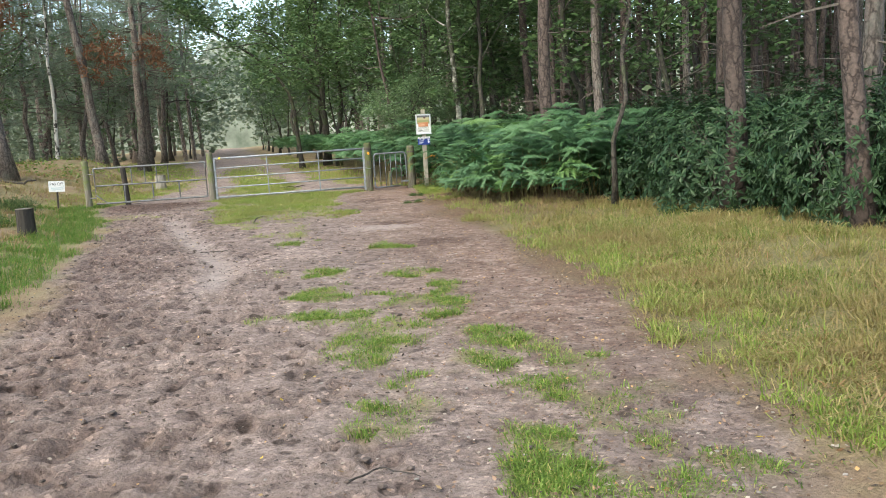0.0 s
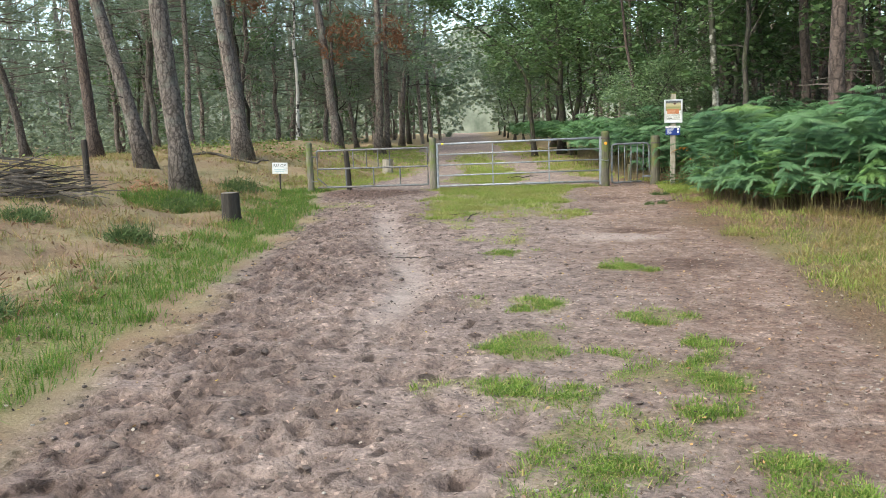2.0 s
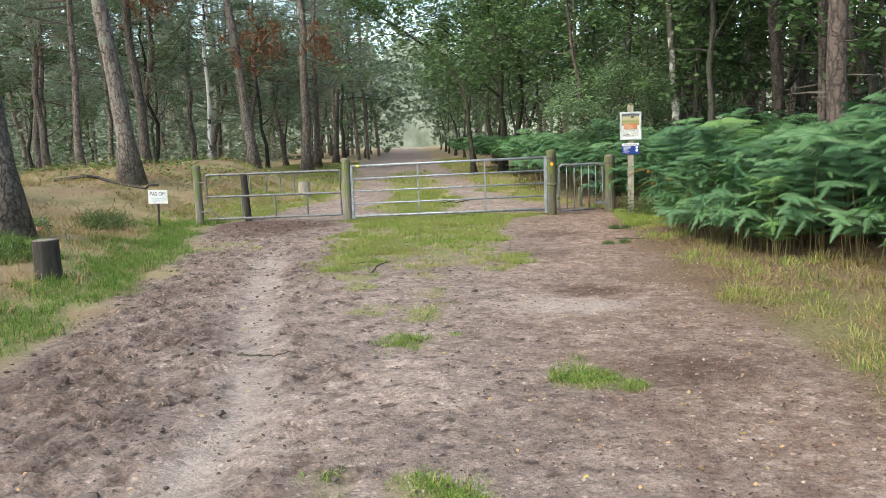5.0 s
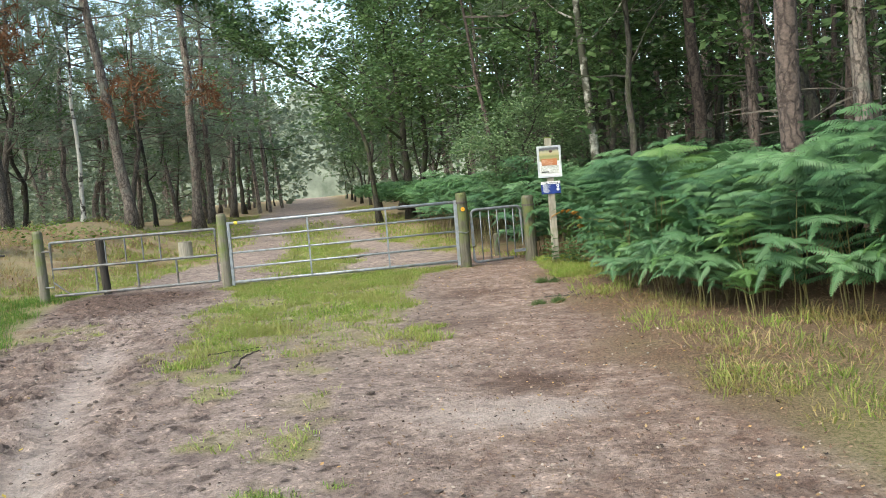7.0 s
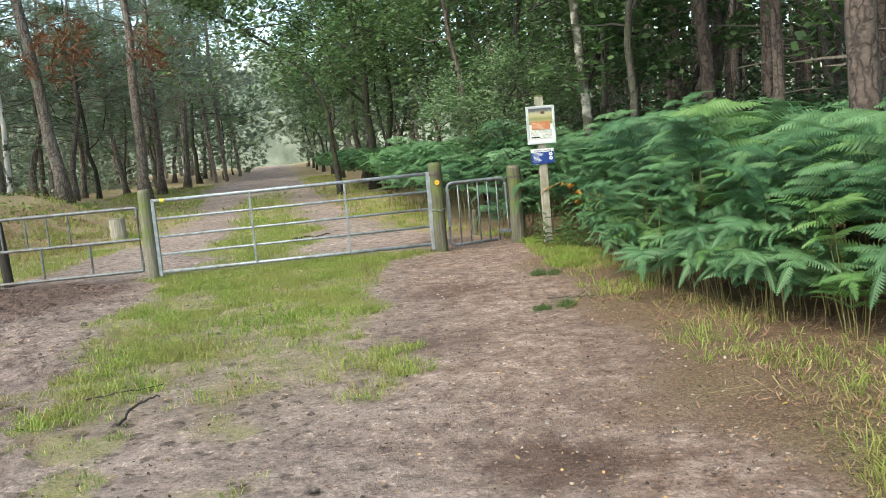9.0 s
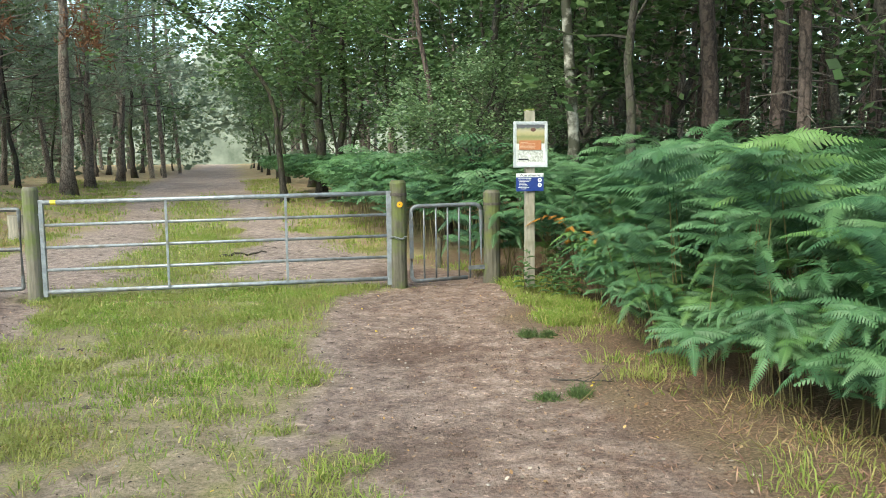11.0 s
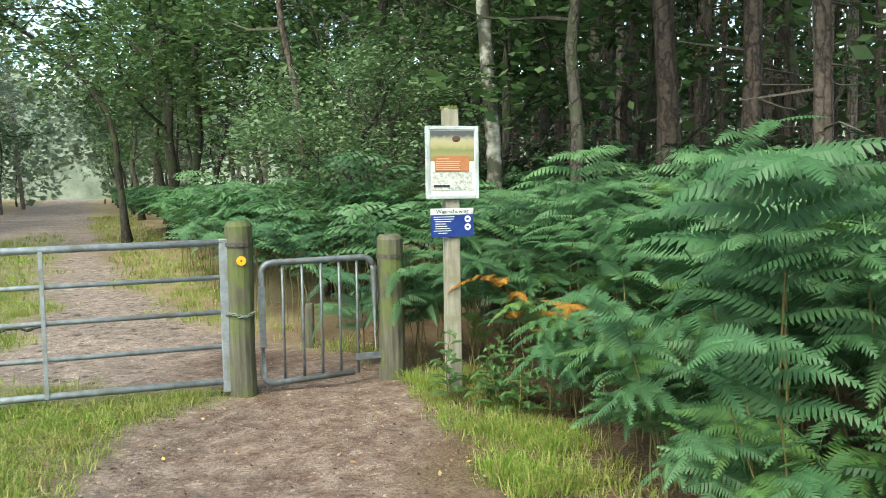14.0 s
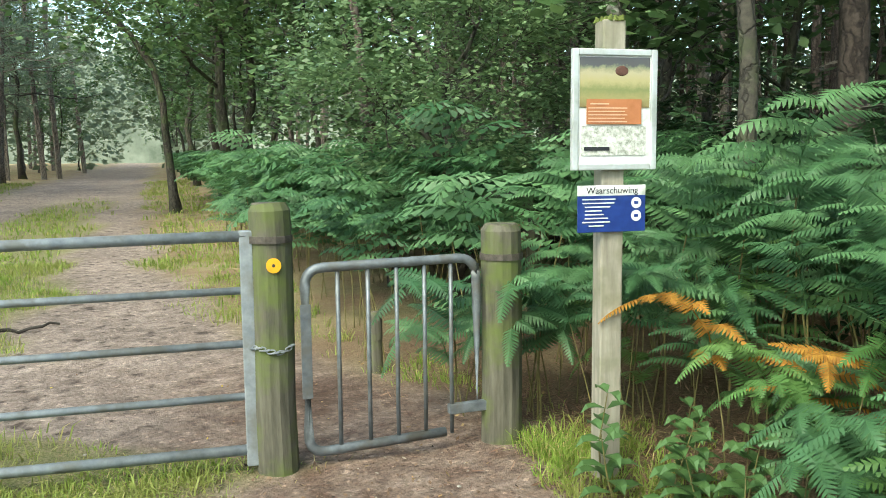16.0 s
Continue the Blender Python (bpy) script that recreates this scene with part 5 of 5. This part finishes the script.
# ---- grass ----
def grass(name, label, n, xr, yr, keep, height, width, material, seed, lean=0.6, blades=12, loose=0.035, scale_h=None):
    """Grass in clumps: blades that splay outwards from each clump's foot and bend at half height."""
    rs = np.random.RandomState(seed)
    x, y = rs.uniform(*xr, n), rs.uniform(*yr, n)
    ok = rs.rand(n) < keep(x, y)
    x, y = np.repeat(x[ok], blades), np.repeat(y[ok], blades)
    k = len(x)
    vigour = np.repeat(rs.uniform(0.55, 1.25, k // blades), blades)
    dx, dy = rs.normal(0, loose, k), rs.normal(0, loose, k)
    x, y = x + dx, y + dy
    h = rs.uniform(*height, k) * vigour * (scale_h(x, y) if scale_h else 1.0)
    a = np.arctan2(dy, dx) + rs.normal(0, 0.7, k)
    b = rs.uniform(0, 6.28, k)
    bend = np.abs(rs.normal(lean, lean * 0.6, k)) * h
    base = np.stack([x, y, ground_z(x, y) - 0.012], -1)
    s = np.stack([np.cos(b), np.sin(b), np.zeros(k)], -1) * (width * rs.uniform(0.6, 1.3, k))[:, None] * 0.5
    d = np.stack([np.cos(a), np.sin(a), np.zeros(k)], -1)
    up = np.array([0, 0, 1.0])
    mid = base + d * (bend * 0.3)[:, None] + up * (h * 0.62)[:, None]
    tip = base + d * bend[:, None] + up * (h * np.clip(1.0 - 0.28 * bend / (h + 1e-6), 0.35, 1))[:, None]
    sh = Shape().polys(np.stack([base - s, base + s, mid + s * 0.8, mid - s * 0.8], 1)).polys(np.stack([mid - s * 0.8, mid + s * 0.8, tip], 1))
    tagged(new(name, sh.mesh(name, material)), label, "grass", kind="stuff")


GREEN_GRASS = leafy("fresh_grass", (0.14, 0.23, 0.035), (0.29, 0.37, 0.085), 0.55, 0.35, patch=(0.3, 0.3, 0.1), tint=(0.45, 0.38, 0.17), tint_share=0.12, gloss=0.25)
VERGE_GRASS = leafy("dry_verge_grass", (0.1, 0.16, 0.03), (0.27, 0.28, 0.085), 0.6, 0.3, patch=(0.26, 0.19, 0.085), tint=(0.38, 0.3, 0.15), tint_share=0.25, gloss=0.25)
STRAW_GRASS = leafy("straw_grass", (0.19, 0.17, 0.06), (0.38, 0.3, 0.15), 0.7, 0.25, tint=(0.3, 0.17, 0.09), tint_share=0.15, gloss=0.2)
BANK_GRASS = leafy("deep_green_grass", (0.07, 0.15, 0.025), (0.16, 0.26, 0.05), 0.55, 0.35, tint=(0.3, 0.27, 0.1), tint_share=0.1, gloss=0.25)
TUFT_GRASS = leafy("tuft_grass", (0.085, 0.165, 0.028), (0.24, 0.33, 0.075), 0.55, 0.35, tint=(0.4, 0.34, 0.14), tint_share=0.08, gloss=0.25)
RE = lambda y: np.interp(y, RIGHT_Y, RIGHT_X)
LE = lambda y: np.interp(y, LEFT_Y, LEFT_X)
FE = lambda y: np.interp(y, (0, 9, 12, 13.5, *FERN_Y[2:]), (6.2, 6.0, 5.6, 4.6, *FERN_X[2:]))


def verge(x, y):
    return ramp(x - RE(y) + 0.35 * fbm(x, y, 1.1, 3), 0.0, 0.45) * (x < FE(y) + 0.3) * (0.55 + 0.6 * fbm(x, y, 0.5, 81)) * np.where(y > 10.5, 0.55, 1) * np.where((y > 19.3) & (x < 3.1), 2.2, 1)


grass("verge_grass", "long dry yellow-green grass of the verge", 20000, (1.8, 6.5), (2.5, 15), lambda x, y: verge(x, y) * (0.3 + 0.9 * (fbm(x, y, 0.7, 82) > -0.05)), (0.06, 0.16), 0.0085, VERGE_GRASS, 91, 1.1, 11, 0.06, lambda x, y: 0.55 + 0.7 * ramp(x - RE(y), 0, 1.6))
grass("verge_grass", "green grass at the verge's edge", 11000, (1.6, 4.8), (2.4, 22), lambda x, y: verge(x, y) * ramp(x - RE(y), 1.6, 0.3) * (fbm(x, y, 0.7, 83) > -0.12), (0.05, 0.15), 0.008, GREEN_GRASS, 92, 0.9, 12)
grass("verge_straw", "bleached grass lying flat on verge", 9000, (2.2, 6.2), (2.2, 17.5), lambda x, y: verge(x, y) * ramp(x - RE(y), 0.1, 0.8) * (fbm(x, y, 0.9, 84) > -0.05), (0.05, 0.14), 0.008, STRAW_GRASS, 97, 2.2, 9, 0.07)
grass("gate_grass", "fresh uneven grass before the gate", 15000, (-2.8, 1.7), (15, 21.9), lambda x, y: path_masks(x, y)[1] ** 1.5 * (0.15 + 0.9 * (fbm(x, y, 0.5, 86) > -0.05)), (0.03, 0.1), 0.008, GREEN_GRASS, 98, 0.9, 10, 0.045)
grass("gate_straw", "bleached stalks in the grass before the gate", 2600, (-2.8, 1.7), (15, 21.9), lambda x, y: path_masks(x, y)[1] * (fbm(x, y, 0.9, 286) > -0.02), (0.03, 0.09), 0.005, STRAW_GRASS, 298, 1.2, 9, 0.06)
grass("post_grass", "fresh grass at the foot of the posts", 2200, (2.4, 3.25), (19.2, 21.9), lambda x, y: ramp(x - RE(y), 0.0, 0.2) * (0.1 + 0.9 * (fbm(x, y, 0.5, 187) > 0.0)), (0.04, 0.13), 0.006, GREEN_GRASS, 195, 0.7, 14)
grass("tuft_grass", "short dense grass tufts in sand", 150000, (-0.8, 2.4), (2.2, 12), lambda x, y: path_masks(x, y)[1] ** 1.4 * (0.05 + 0.5 * (vnoise(x, y, 0.12, 185) > -0.1)), (0.02, 0.06), 0.006, TUFT_GRASS, 193, 0.9, 10, 0.03)
grass("track_grass", "short fresh grass growing through sand", 75000, (-4.6, 2.6), (2.2, 22.3), lambda x, y: path_masks(x, y)[1] ** 1.4 * (0.05 + 0.7 * (vnoise(x, y, 0.16, 85) > -0.05)) * np.where(y < 12, 0.25, 0.6), (0.02, 0.075), 0.0065, GREEN_GRASS, 93, 0.9, 9)
grass("bank_grass", "green grass along the track's edge", 11500, (-7.5, -1.8), (3, 23), lambda x, y: ramp(LE(y) - x + 0.5 * fbm(x, y, 1.1, 3), 0.0, 0.4) * ramp(LE(y) - x + 0.7 * fbm(x, y, 1.5, 87), 1.5, 0.8), (0.05, 0.15), 0.0065, BANK_GRASS, 94, 0.7, 14, 0.045)
grass("bank_straw", "thin straw-coloured grass on sandy bank", 6000, (-18, -2.8), (5, 34), lambda x, y: ramp(LE(y) - x, 0.5, 1.2) * (0.15 + 0.8 * (fbm(x, y, 1.3, 88) > 0.05)), (0.08, 0.24), 0.01, STRAW_GRASS, 95, 1.0, 11, 0.07)
grass("far_track_grass", "grass between and beside the wheel tracks", 4500, (-13, 4), (29, 62), lambda x, y: (1 - path_masks(x, y)[0] * (1 - path_masks(x, y)[1])) * (x > LE(y) - 4) * (x < RE(y) + 1.8), (0.06, 0.18), 0.022, GREEN_GRASS, 96, 0.7, 9, 0.12)
grass("far_track_grass", "short grass beyond the gate", 8000, (-7, 3.5), (22.2, 30), lambda x, y: (1 - path_masks(x, y)[0] * (1 - path_masks(x, y)[1])) * (x > LE(y) - 3) * (x < FE(y) + 0.3) * (0.2 + 0.9 * (fbm(x, y, 0.7, 89) > -0.1)), (0.04, 0.13), 0.008, GREEN_GRASS, 99, 0.7, 11, 0.05)


# ---- litter ----
def scatter_flat(name, label, n, xr, yr, keep, size, material, seed, lift=0.006, width=0.6):
    rs = np.random.RandomState(seed)
    x, y = rs.uniform(*xr, n), rs.uniform(*yr, n)
    ok = rs.rand(n) < keep(x, y)
    x, y = x[ok], y[ok]
    p = np.stack([x, y, ground_z(x, y) + lift], -1)
    sh = Shape()
    leaves_at(sh, p, size, rs, width, 0.25, -0.1, 0.5)
    tagged(new(name, sh.mesh(name, material)), label, "leaf litter", kind="stuff")


DRY_LEAF = leafy("fallen_leaves", (0.16, 0.08, 0.03), (0.34, 0.24, 0.12), 0.7, 0.1, tint=(0.5, 0.36, 0.05), tint_share=0.12)
scatter_flat("fallen_leaves", "small dry brown and yellow fallen leaves", 2600, (-3.5, 3.2), (2.2, 24), lambda x, y: 0.35 + 0.6 * ramp(x, 0.5, 2.5), 0.028, DRY_LEAF, 101, 0.012)
scatter_flat("pale_flecks", "pale dry leaf fragments strewn over track", 9000, (-4.2, 2.7), (2.2, 22), lambda x, y: (0.35 + 0.5 * ramp(x, -0.5, 1.5)) * np.clip(12 / (y + 3), 0.5, 1), 0.021, leafy("pale_fragments", (0.2, 0.16, 0.12), (0.42, 0.36, 0.29), 0.8, 0.1, tint=(0.5, 0.3, 0.12), tint_share=0.15), 106, 0.012, 0.7)
scatter_flat("dark_crumbs", "dark bark crumbs and cone scales on track", 12000, (-4.2, 2.7), (2.2, 22), lambda x, y: 0.6 * np.clip(12 / (y + 3), 0.5, 1), 0.022, leafy("dark_crumbs", (0.025, 0.018, 0.014), (0.08, 0.055, 0.042), 0.9, 0.0), 107, 0.011, 0.7)
scatter_flat("wood_chips", "small brown chips and crumbs on path", 32000, (-1.5, 2.7), (2.2, 22), lambda x, y: ramp(x + 0.5 * fbm(x, y, 1, 104), -0.8, 1.8) * np.clip(14 / (y + 4), 0.4, 1), 0.019, leafy("chips", (0.075, 0.038, 0.024), (0.26, 0.17, 0.11), 0.85, 0.05), 104, 0.01)
scatter_flat("bracken_litter", "rust-brown dead bracken and needle litter", 36000, (2.1, 6), (13, 24), lambda x, y: ramp(x - RE(y), -0.5, 0.4) * np.where(x < RE(y) + 0.4, 0.4, 1), 0.065, leafy("dead_bracken", (0.1, 0.05, 0.033), (0.3, 0.18, 0.12), 0.8, 0.1), 102, 0.015, 0.1)
scatter_flat("bank_litter", "rust-brown needle litter on bank", 26000, (-14, -3), (6, 32), lambda x, y: ramp(LE(y) - x, 0.5, 1.5) * (fbm(x, y, 2, 103) > -0.1), 0.11, leafy("dead_needles", (0.13, 0.07, 0.04), (0.3, 0.19, 0.11), 0.8, 0.1), 103, 0.015, 0.2)


def pebbles():
    rs = np.random.RandomState(9)
    sh = Shape()
    bm = bmesh.new()
    bmesh.ops.create_icosphere(bm, subdivisions=1, radius=1)
    v0 = np.array([p.co[:] for p in bm.verts])
    f0 = [[p.index for p in f.verts] for f in bm.faces]
    bm.free()
    for _ in range(700):
        x, y = rs.uniform(-3, 2.5), 2.2 + 20 * rs.rand() ** 1.6
        r = rs.uniform(0.004, 0.011)
        sh.add(v0 * np.array([1.2, 1, 0.6]) * r * rs.uniform(0.75, 1.25, v0.shape) + np.array([x, y, on_ground(x, y) + 0.006]), f0)
    tagged(new("pebbles", sh.mesh("pebbles", surface("pale_pebble", (0.16, 0.14, 0.12), (0.38, 0.35, 0.31), 40, 0.8))), "small pale pebbles and clods on track", "stones", kind="stuff")


pebbles()


def clods():
    rs = np.random.RandomState(19)
    sh = Shape()
    bm = bmesh.new()
    bmesh.ops.create_icosphere(bm, subdivisions=1, radius=1)
    v0 = np.array([p.co[:] for p in bm.verts])
    f0 = [[p.index for p in f.verts] for f in bm.faces]
    bm.free()
    for _ in range(1300):
        y = 2.4 + 18 * rs.rand() ** 1.3
        x = np.interp(y, LEFT_Y, LEFT_X) + abs(rs.normal(0.2, 1.4))
        r = rs.uniform(0.006, 0.022) * (1 if rs.rand() < 0.95 else 1.7)
        if x < 2.2:
            sh.add(v0 * np.array([1.2, 1, 0.6]) * r * rs.uniform(0.6, 1.35, v0.shape) + np.array([x, y, on_ground(x, y) + 0.004]), f0)
    tagged(new("soil_clods", sh.mesh("soil_clods", surface("damp_clod", (0.05, 0.038, 0.032), (0.13, 0.1, 0.085), 40, 0.9))), "dark damp soil clods kicked up on track", "soil", kind="stuff")


clods()


def heather(x, y, w, h, seed, label="low dark green heather tuft on bank", group="heather on the bank", k_size=1.0):
    rs = np.random.RandomState(seed)
    root = thing("heather_tuft", at(x, y) @ Matrix.Diagonal((k_size, k_size, k_size, 1)), label, "plant", group)
    sh = Shape()
    k = 900
    a, f = rs.uniform(0, 6.28, k), rs.rand(k) ** 0.6
    p = np.stack([w * f * np.cos(a), w * f * np.sin(a), h * (1 - 0.6 * f ** 2) * rs.uniform(0.15, 1, k)], -1)
    d = np.stack([np.cos(a) * f, np.sin(a) * f, np.ones(k)], -1)
    needles_at(sh, p, d, rs, 2, 0.11, 0.014)
    part("foliage", sh, HEATHER, root)
    for _ in range(6):
        q = rs.uniform(0, 6.28)
        part("stem", Shape().tube([(0, 0, -0.02), (0.5 * w * math.cos(q), 0.5 * w * math.sin(q), h * 0.5)], [0.006, 0.003], 4), TWIG, root)


HEATHER = leafy("heather_shoots", (0.045, 0.085, 0.024), (0.11, 0.16, 0.05), 0.7, 0.2)
for k, (hx, hy, hw, hh) in enumerate(((-4.5, 8.0, 0.42, 0.2), (-6.4, 9.3, 0.26, 0.13), (-4.3, 6.6, 0.3, 0.16), (-5.2, 12.1, 0.24, 0.12), (-7.0, 12.6, 0.36, 0.14), (-6.1, 15.6, 0.6, 0.22), (-7.6, 18.6, 0.5, 0.2), (-6.9, 20.2, 0.45, 0.3))):
    heather(hx, hy, hw, hh, 400 + k)
scatter_flat("dead_bracken_patch", "rust-red collapsed bracken on bank", 1500, (-8.2, -6.6), (16.6, 18.6), lambda x, y: ramp(np.hypot((x + 7.35) / 0.8, (y - 17.5) / 0.9) + 0.4 * fbm(x, y, 0.5, 109), 1.1, 0.5), 0.16, leafy("rust_fronds", (0.2, 0.085, 0.045), (0.4, 0.21, 0.12), 0.8, 0.15), 108, 0.06, 0.16)
grass("bank_tuft", "deep green grass tuft below pine", 1500, (-7.4, -5.2), (14.4, 16.8), lambda x, y: ramp(np.hypot((x + 6.3) / 0.9, (y - 15.7) / 0.7) + 0.4 * fbm(x, y, 0.6, 209), 1.1, 0.6), (0.12, 0.26), 0.008, BANK_GRASS, 208, 0.8, 14, 0.05)
grass("bank_heath_grass", "pale tussocks of heath grass on bank", 3800, (-16, -3.2), (5, 30), lambda x, y: ramp(LE(y) - x, 0.8, 1.6) * (0.2 + 0.8 * (fbm(x, y, 1.0, 210) > 0.02)), (0.06, 0.2), 0.008, VERGE_GRASS, 211, 1.0, 12, 0.06)


def stick(name, pts, r, label, material=None, twigs=0, seed=0):
    rs = np.random.RandomState(seed)
    o = np.array([pts[0][0], pts[0][1], on_ground(pts[0][0], pts[0][1])])
    root = thing(name, pose(*o), label, "stick")
    p = np.array([[a - o[0], b - o[1], c + on_ground(a, b) - o[2]] for a, b, c in pts])
    t = np.linspace(0, 1, 12)
    q = np.stack([np.interp(t, np.linspace(0, 1, len(p)), p[:, i]) for i in range(3)], -1)
    q[1:-1] += rs.normal(0, r * 0.5, (10, 3))
    part("stem", Shape().tube(q, np.linspace(r, r * 0.45, 12), 6), material or DARK_WOOD, root)
    for k in range(twigs):
        b = q[rs.randint(3, 11)]
        e = b + np.array([rs.normal(0, 0.18), rs.normal(0, 0.18), rs.uniform(0, 0.08)])
        part("twig", Shape().tube([b, (b + e) / 2 + rs.normal(0, 0.015, 3), e], [r * 0.4, r * 0.3, r * 0.15], 4), material or DARK_WOOD, root)


for k, (hx, hy, hw, hh) in enumerate(((2.25, 18.85, 0.13, 0.12), (2.42, 18.8, 0.1, 0.1), (1.92, 17.1, 0.14, 0.09), (2.15, 17.15, 0.12, 0.1))):
    heather(hx, hy, hw, hh, 430 + k, "small dark seedling tuft at path's edge", "seedlings at path's edge", 0.4)
stick("long_pale_stem", [(2.08, 16.95, 0.02), (2.35, 17.3, 0.05), (2.5, 17.62, 0.09)], 0.006, "long pale dead bracken stem on path's edge", FERN_STALK)
stick("curved_stick", [(-1.12, 15.0, 0.02), (-1.1, 15.13, 0.05), (-1.02, 15.27, 0.09), (-0.94, 15.31, 0.08)], 0.011, "curved dark stick lying on sand")
stick("thin_stick", [(-1.5, 15.6, 0.02), (-1.25, 15.7, 0.03), (-1.02, 15.85, 0.02)], 0.006, "thin dark stick lying in grass")
stick("fallen_branch", [(-1.0, 25.2, 0.03), (-0.7, 25.35, 0.05), (-0.3, 25.6, 0.03)], 0.024, "broken dark branch lying on track")
stick("fallen_twig", [(2.05, 17.5, 0.02), (2.22, 17.36, 0.04), (2.45, 17.33, 0.03)], 0.007, "dark leafy twig fallen on path edge", None, 6, 3)
stick("fallen_twig", [(0.05, 3.3, 0.015), (0.2, 3.4, 0.02), (0.35, 3.25, 0.02)], 0.005, "thin twig lying on damp sand")
stick("fallen_twig", [(-1.6, 11.4, 0.01), (-1.35, 11.3, 0.03), (-1.2, 11.45, 0.02)], 0.008, "short twig lying on sand")


def stump(name, x, y, h, r, label, material, seed):
    rs = np.random.RandomState(seed)
    root = thing(name, at(x, y), label, "stump")
    bm = bmesh.new()
    rings = []
    n = 18
    for q, k in ((-0.08, 1.12), (0.04, 1.06), (h * 0.4, 1.0), (h * 0.8, 0.99), (h, 0.97)):
        rings.append([bm.verts.new((r * k * (1 + 0.06 * math.sin(3 * a + seed) + rs.normal(0, 0.02)) * math.cos(a), r * k * (1 + 0.06 * math.sin(3 * a + seed) + rs.normal(0, 0.02)) * math.sin(a), q)) for a in np.arange(n) * 6.2832 / n])
    for u, w in zip(rings, rings[1:]):
        for j in range(n):
            bm.faces.new((u[j], u[(j + 1) % n], w[(j + 1) % n], w[j]))
    bm.faces.new(rings[-1])
    part("bark", Shape().bm(bm), material, root)
    part("cut_face", Shape().tube([(0, 0, h - 0.004), (0, 0, h + 0.008)], [r * 0.93, r * 0.9], 18), END_WOOD, root, "grey cut face")


stump("tree_stump", -4.85, 14.65, 0.5, 0.145, "dark cut bollard stump beside track", DARK_WOOD, 1)
stump("tree_stump", -5.1, 28.75, 0.5, 0.17, "pale broken stump beyond gate", PALE_WOOD, 2)
round_post("fence_post", -4.85, 22.5, 0.98, 0.07, DARK_WOOD, "dark leaning wooden post behind gate", lean=(-0.06, 0))
round_post("fence_post", -8.15, 16.2, 0.95, 0.055, DARK_WOOD, "dark old wooden post on bank")
round_post("marker_post", 2.18, 23.4, 0.42, 0.045, MOSSY_WOOD, "short weathered post behind foot gate")


def brush_pile():
    root = thing("brushwood_pile", at(-7.9, 14.2), "pile of thin dead branches on bank", "brushwood")
    rs = np.random.RandomState(17)
    for k in range(120):
        a, L = rs.normal(0.15, 0.45), rs.uniform(0.5, 1.15)
        c = np.array([rs.normal(0, 0.38), rs.normal(0, 0.3), 0])
        c[2] = rs.uniform(0.02, 0.6) * math.exp(-(c[0] / 0.7) ** 2 - (c[1] / 0.6) ** 2) + 0.03
        d = np.array([math.cos(a), math.sin(a), rs.normal(0, 0.12)]) * L * 0.5
        part("branch", Shape().tube([c - d, c + rs.normal(0, 0.03, 3), c + d], [0.017, 0.014, 0.006], 4), TWIG if k % 3 else DARK_WOOD, root)


brush_pile()
stick("fallen_log", [(-10.9, 25.9, 0.05), (-9.9, 26.0, 0.07), (-8.5, 25.6, 0.05), (-8.0, 25.5, 0.22)], 0.055, "dark rotten log lying by pine roots", DARK_WOOD, 5, 6)


# ---- leafy weeds at the board's foot ----
WEED = leafy("weed_leaves", (0.05, 0.11, 0.035), (0.1, 0.18, 0.06), 0.45, 0.3)


def weed(x, y, h, seed):
    rs = np.random.RandomState(seed)
    root = thing("leafy_weed", at(x, y), "upright green weed with paired leaves", "plant", "weeds by the sign post")
    top = np.array([rs.normal(0, 0.06), rs.normal(0, 0.06), h])
    part("stem", Shape().tube([(0, 0, 0), top * 0.5 + rs.normal(0, 0.01, 3), top], [0.005, 0.004, 0.002], 5), FERN_STALK, root)
    for k in range(6):
        f = 0.3 + 0.7 * k / 5
        a = k * 1.57 + rs.uniform(-0.2, 0.2)
        for sgn in (0, math.pi):
            d = np.array([math.cos(a + sgn), math.sin(a + sgn), 0.25])
            L, o = 0.165 * (1.1 - 0.4 * f), top * f
            s = np.cross(unit(d), [0, 0, 1.0]) * L * 0.27
            m1, m2, e = o + d * L * 0.35, o + d * L * 0.7 - np.array([0, 0, 0.01]), o + d * L - np.array([0, 0, 0.04])
            up = np.array([0, 0, 0.012])
            leaf = Shape().add([o, m1 + s + up, m2 + s * 0.7 + up, e, m2 - s * 0.7 + up, m1 - s + up, m1, m2], [(0, 6, 1), (1, 6, 7, 2), (2, 7, 3), (0, 5, 6), (5, 4, 7, 6), (4, 3, 7)])
            part("leaf", leaf, WEED, root)


for k, (x, y, h) in enumerate(((2.82, 20.95, 0.4), (2.95, 20.8, 0.45), (3.1, 20.9, 0.38), (3.02, 20.62, 0.35), (3.2, 20.65, 0.42), (2.82, 21.1, 0.5), (3.14, 21.05, 0.45), (3.3, 20.8, 0.4), (3.08, 20.45, 0.32), (3.25, 20.35, 0.36))):
    weed(x, y, h, 300 + k)
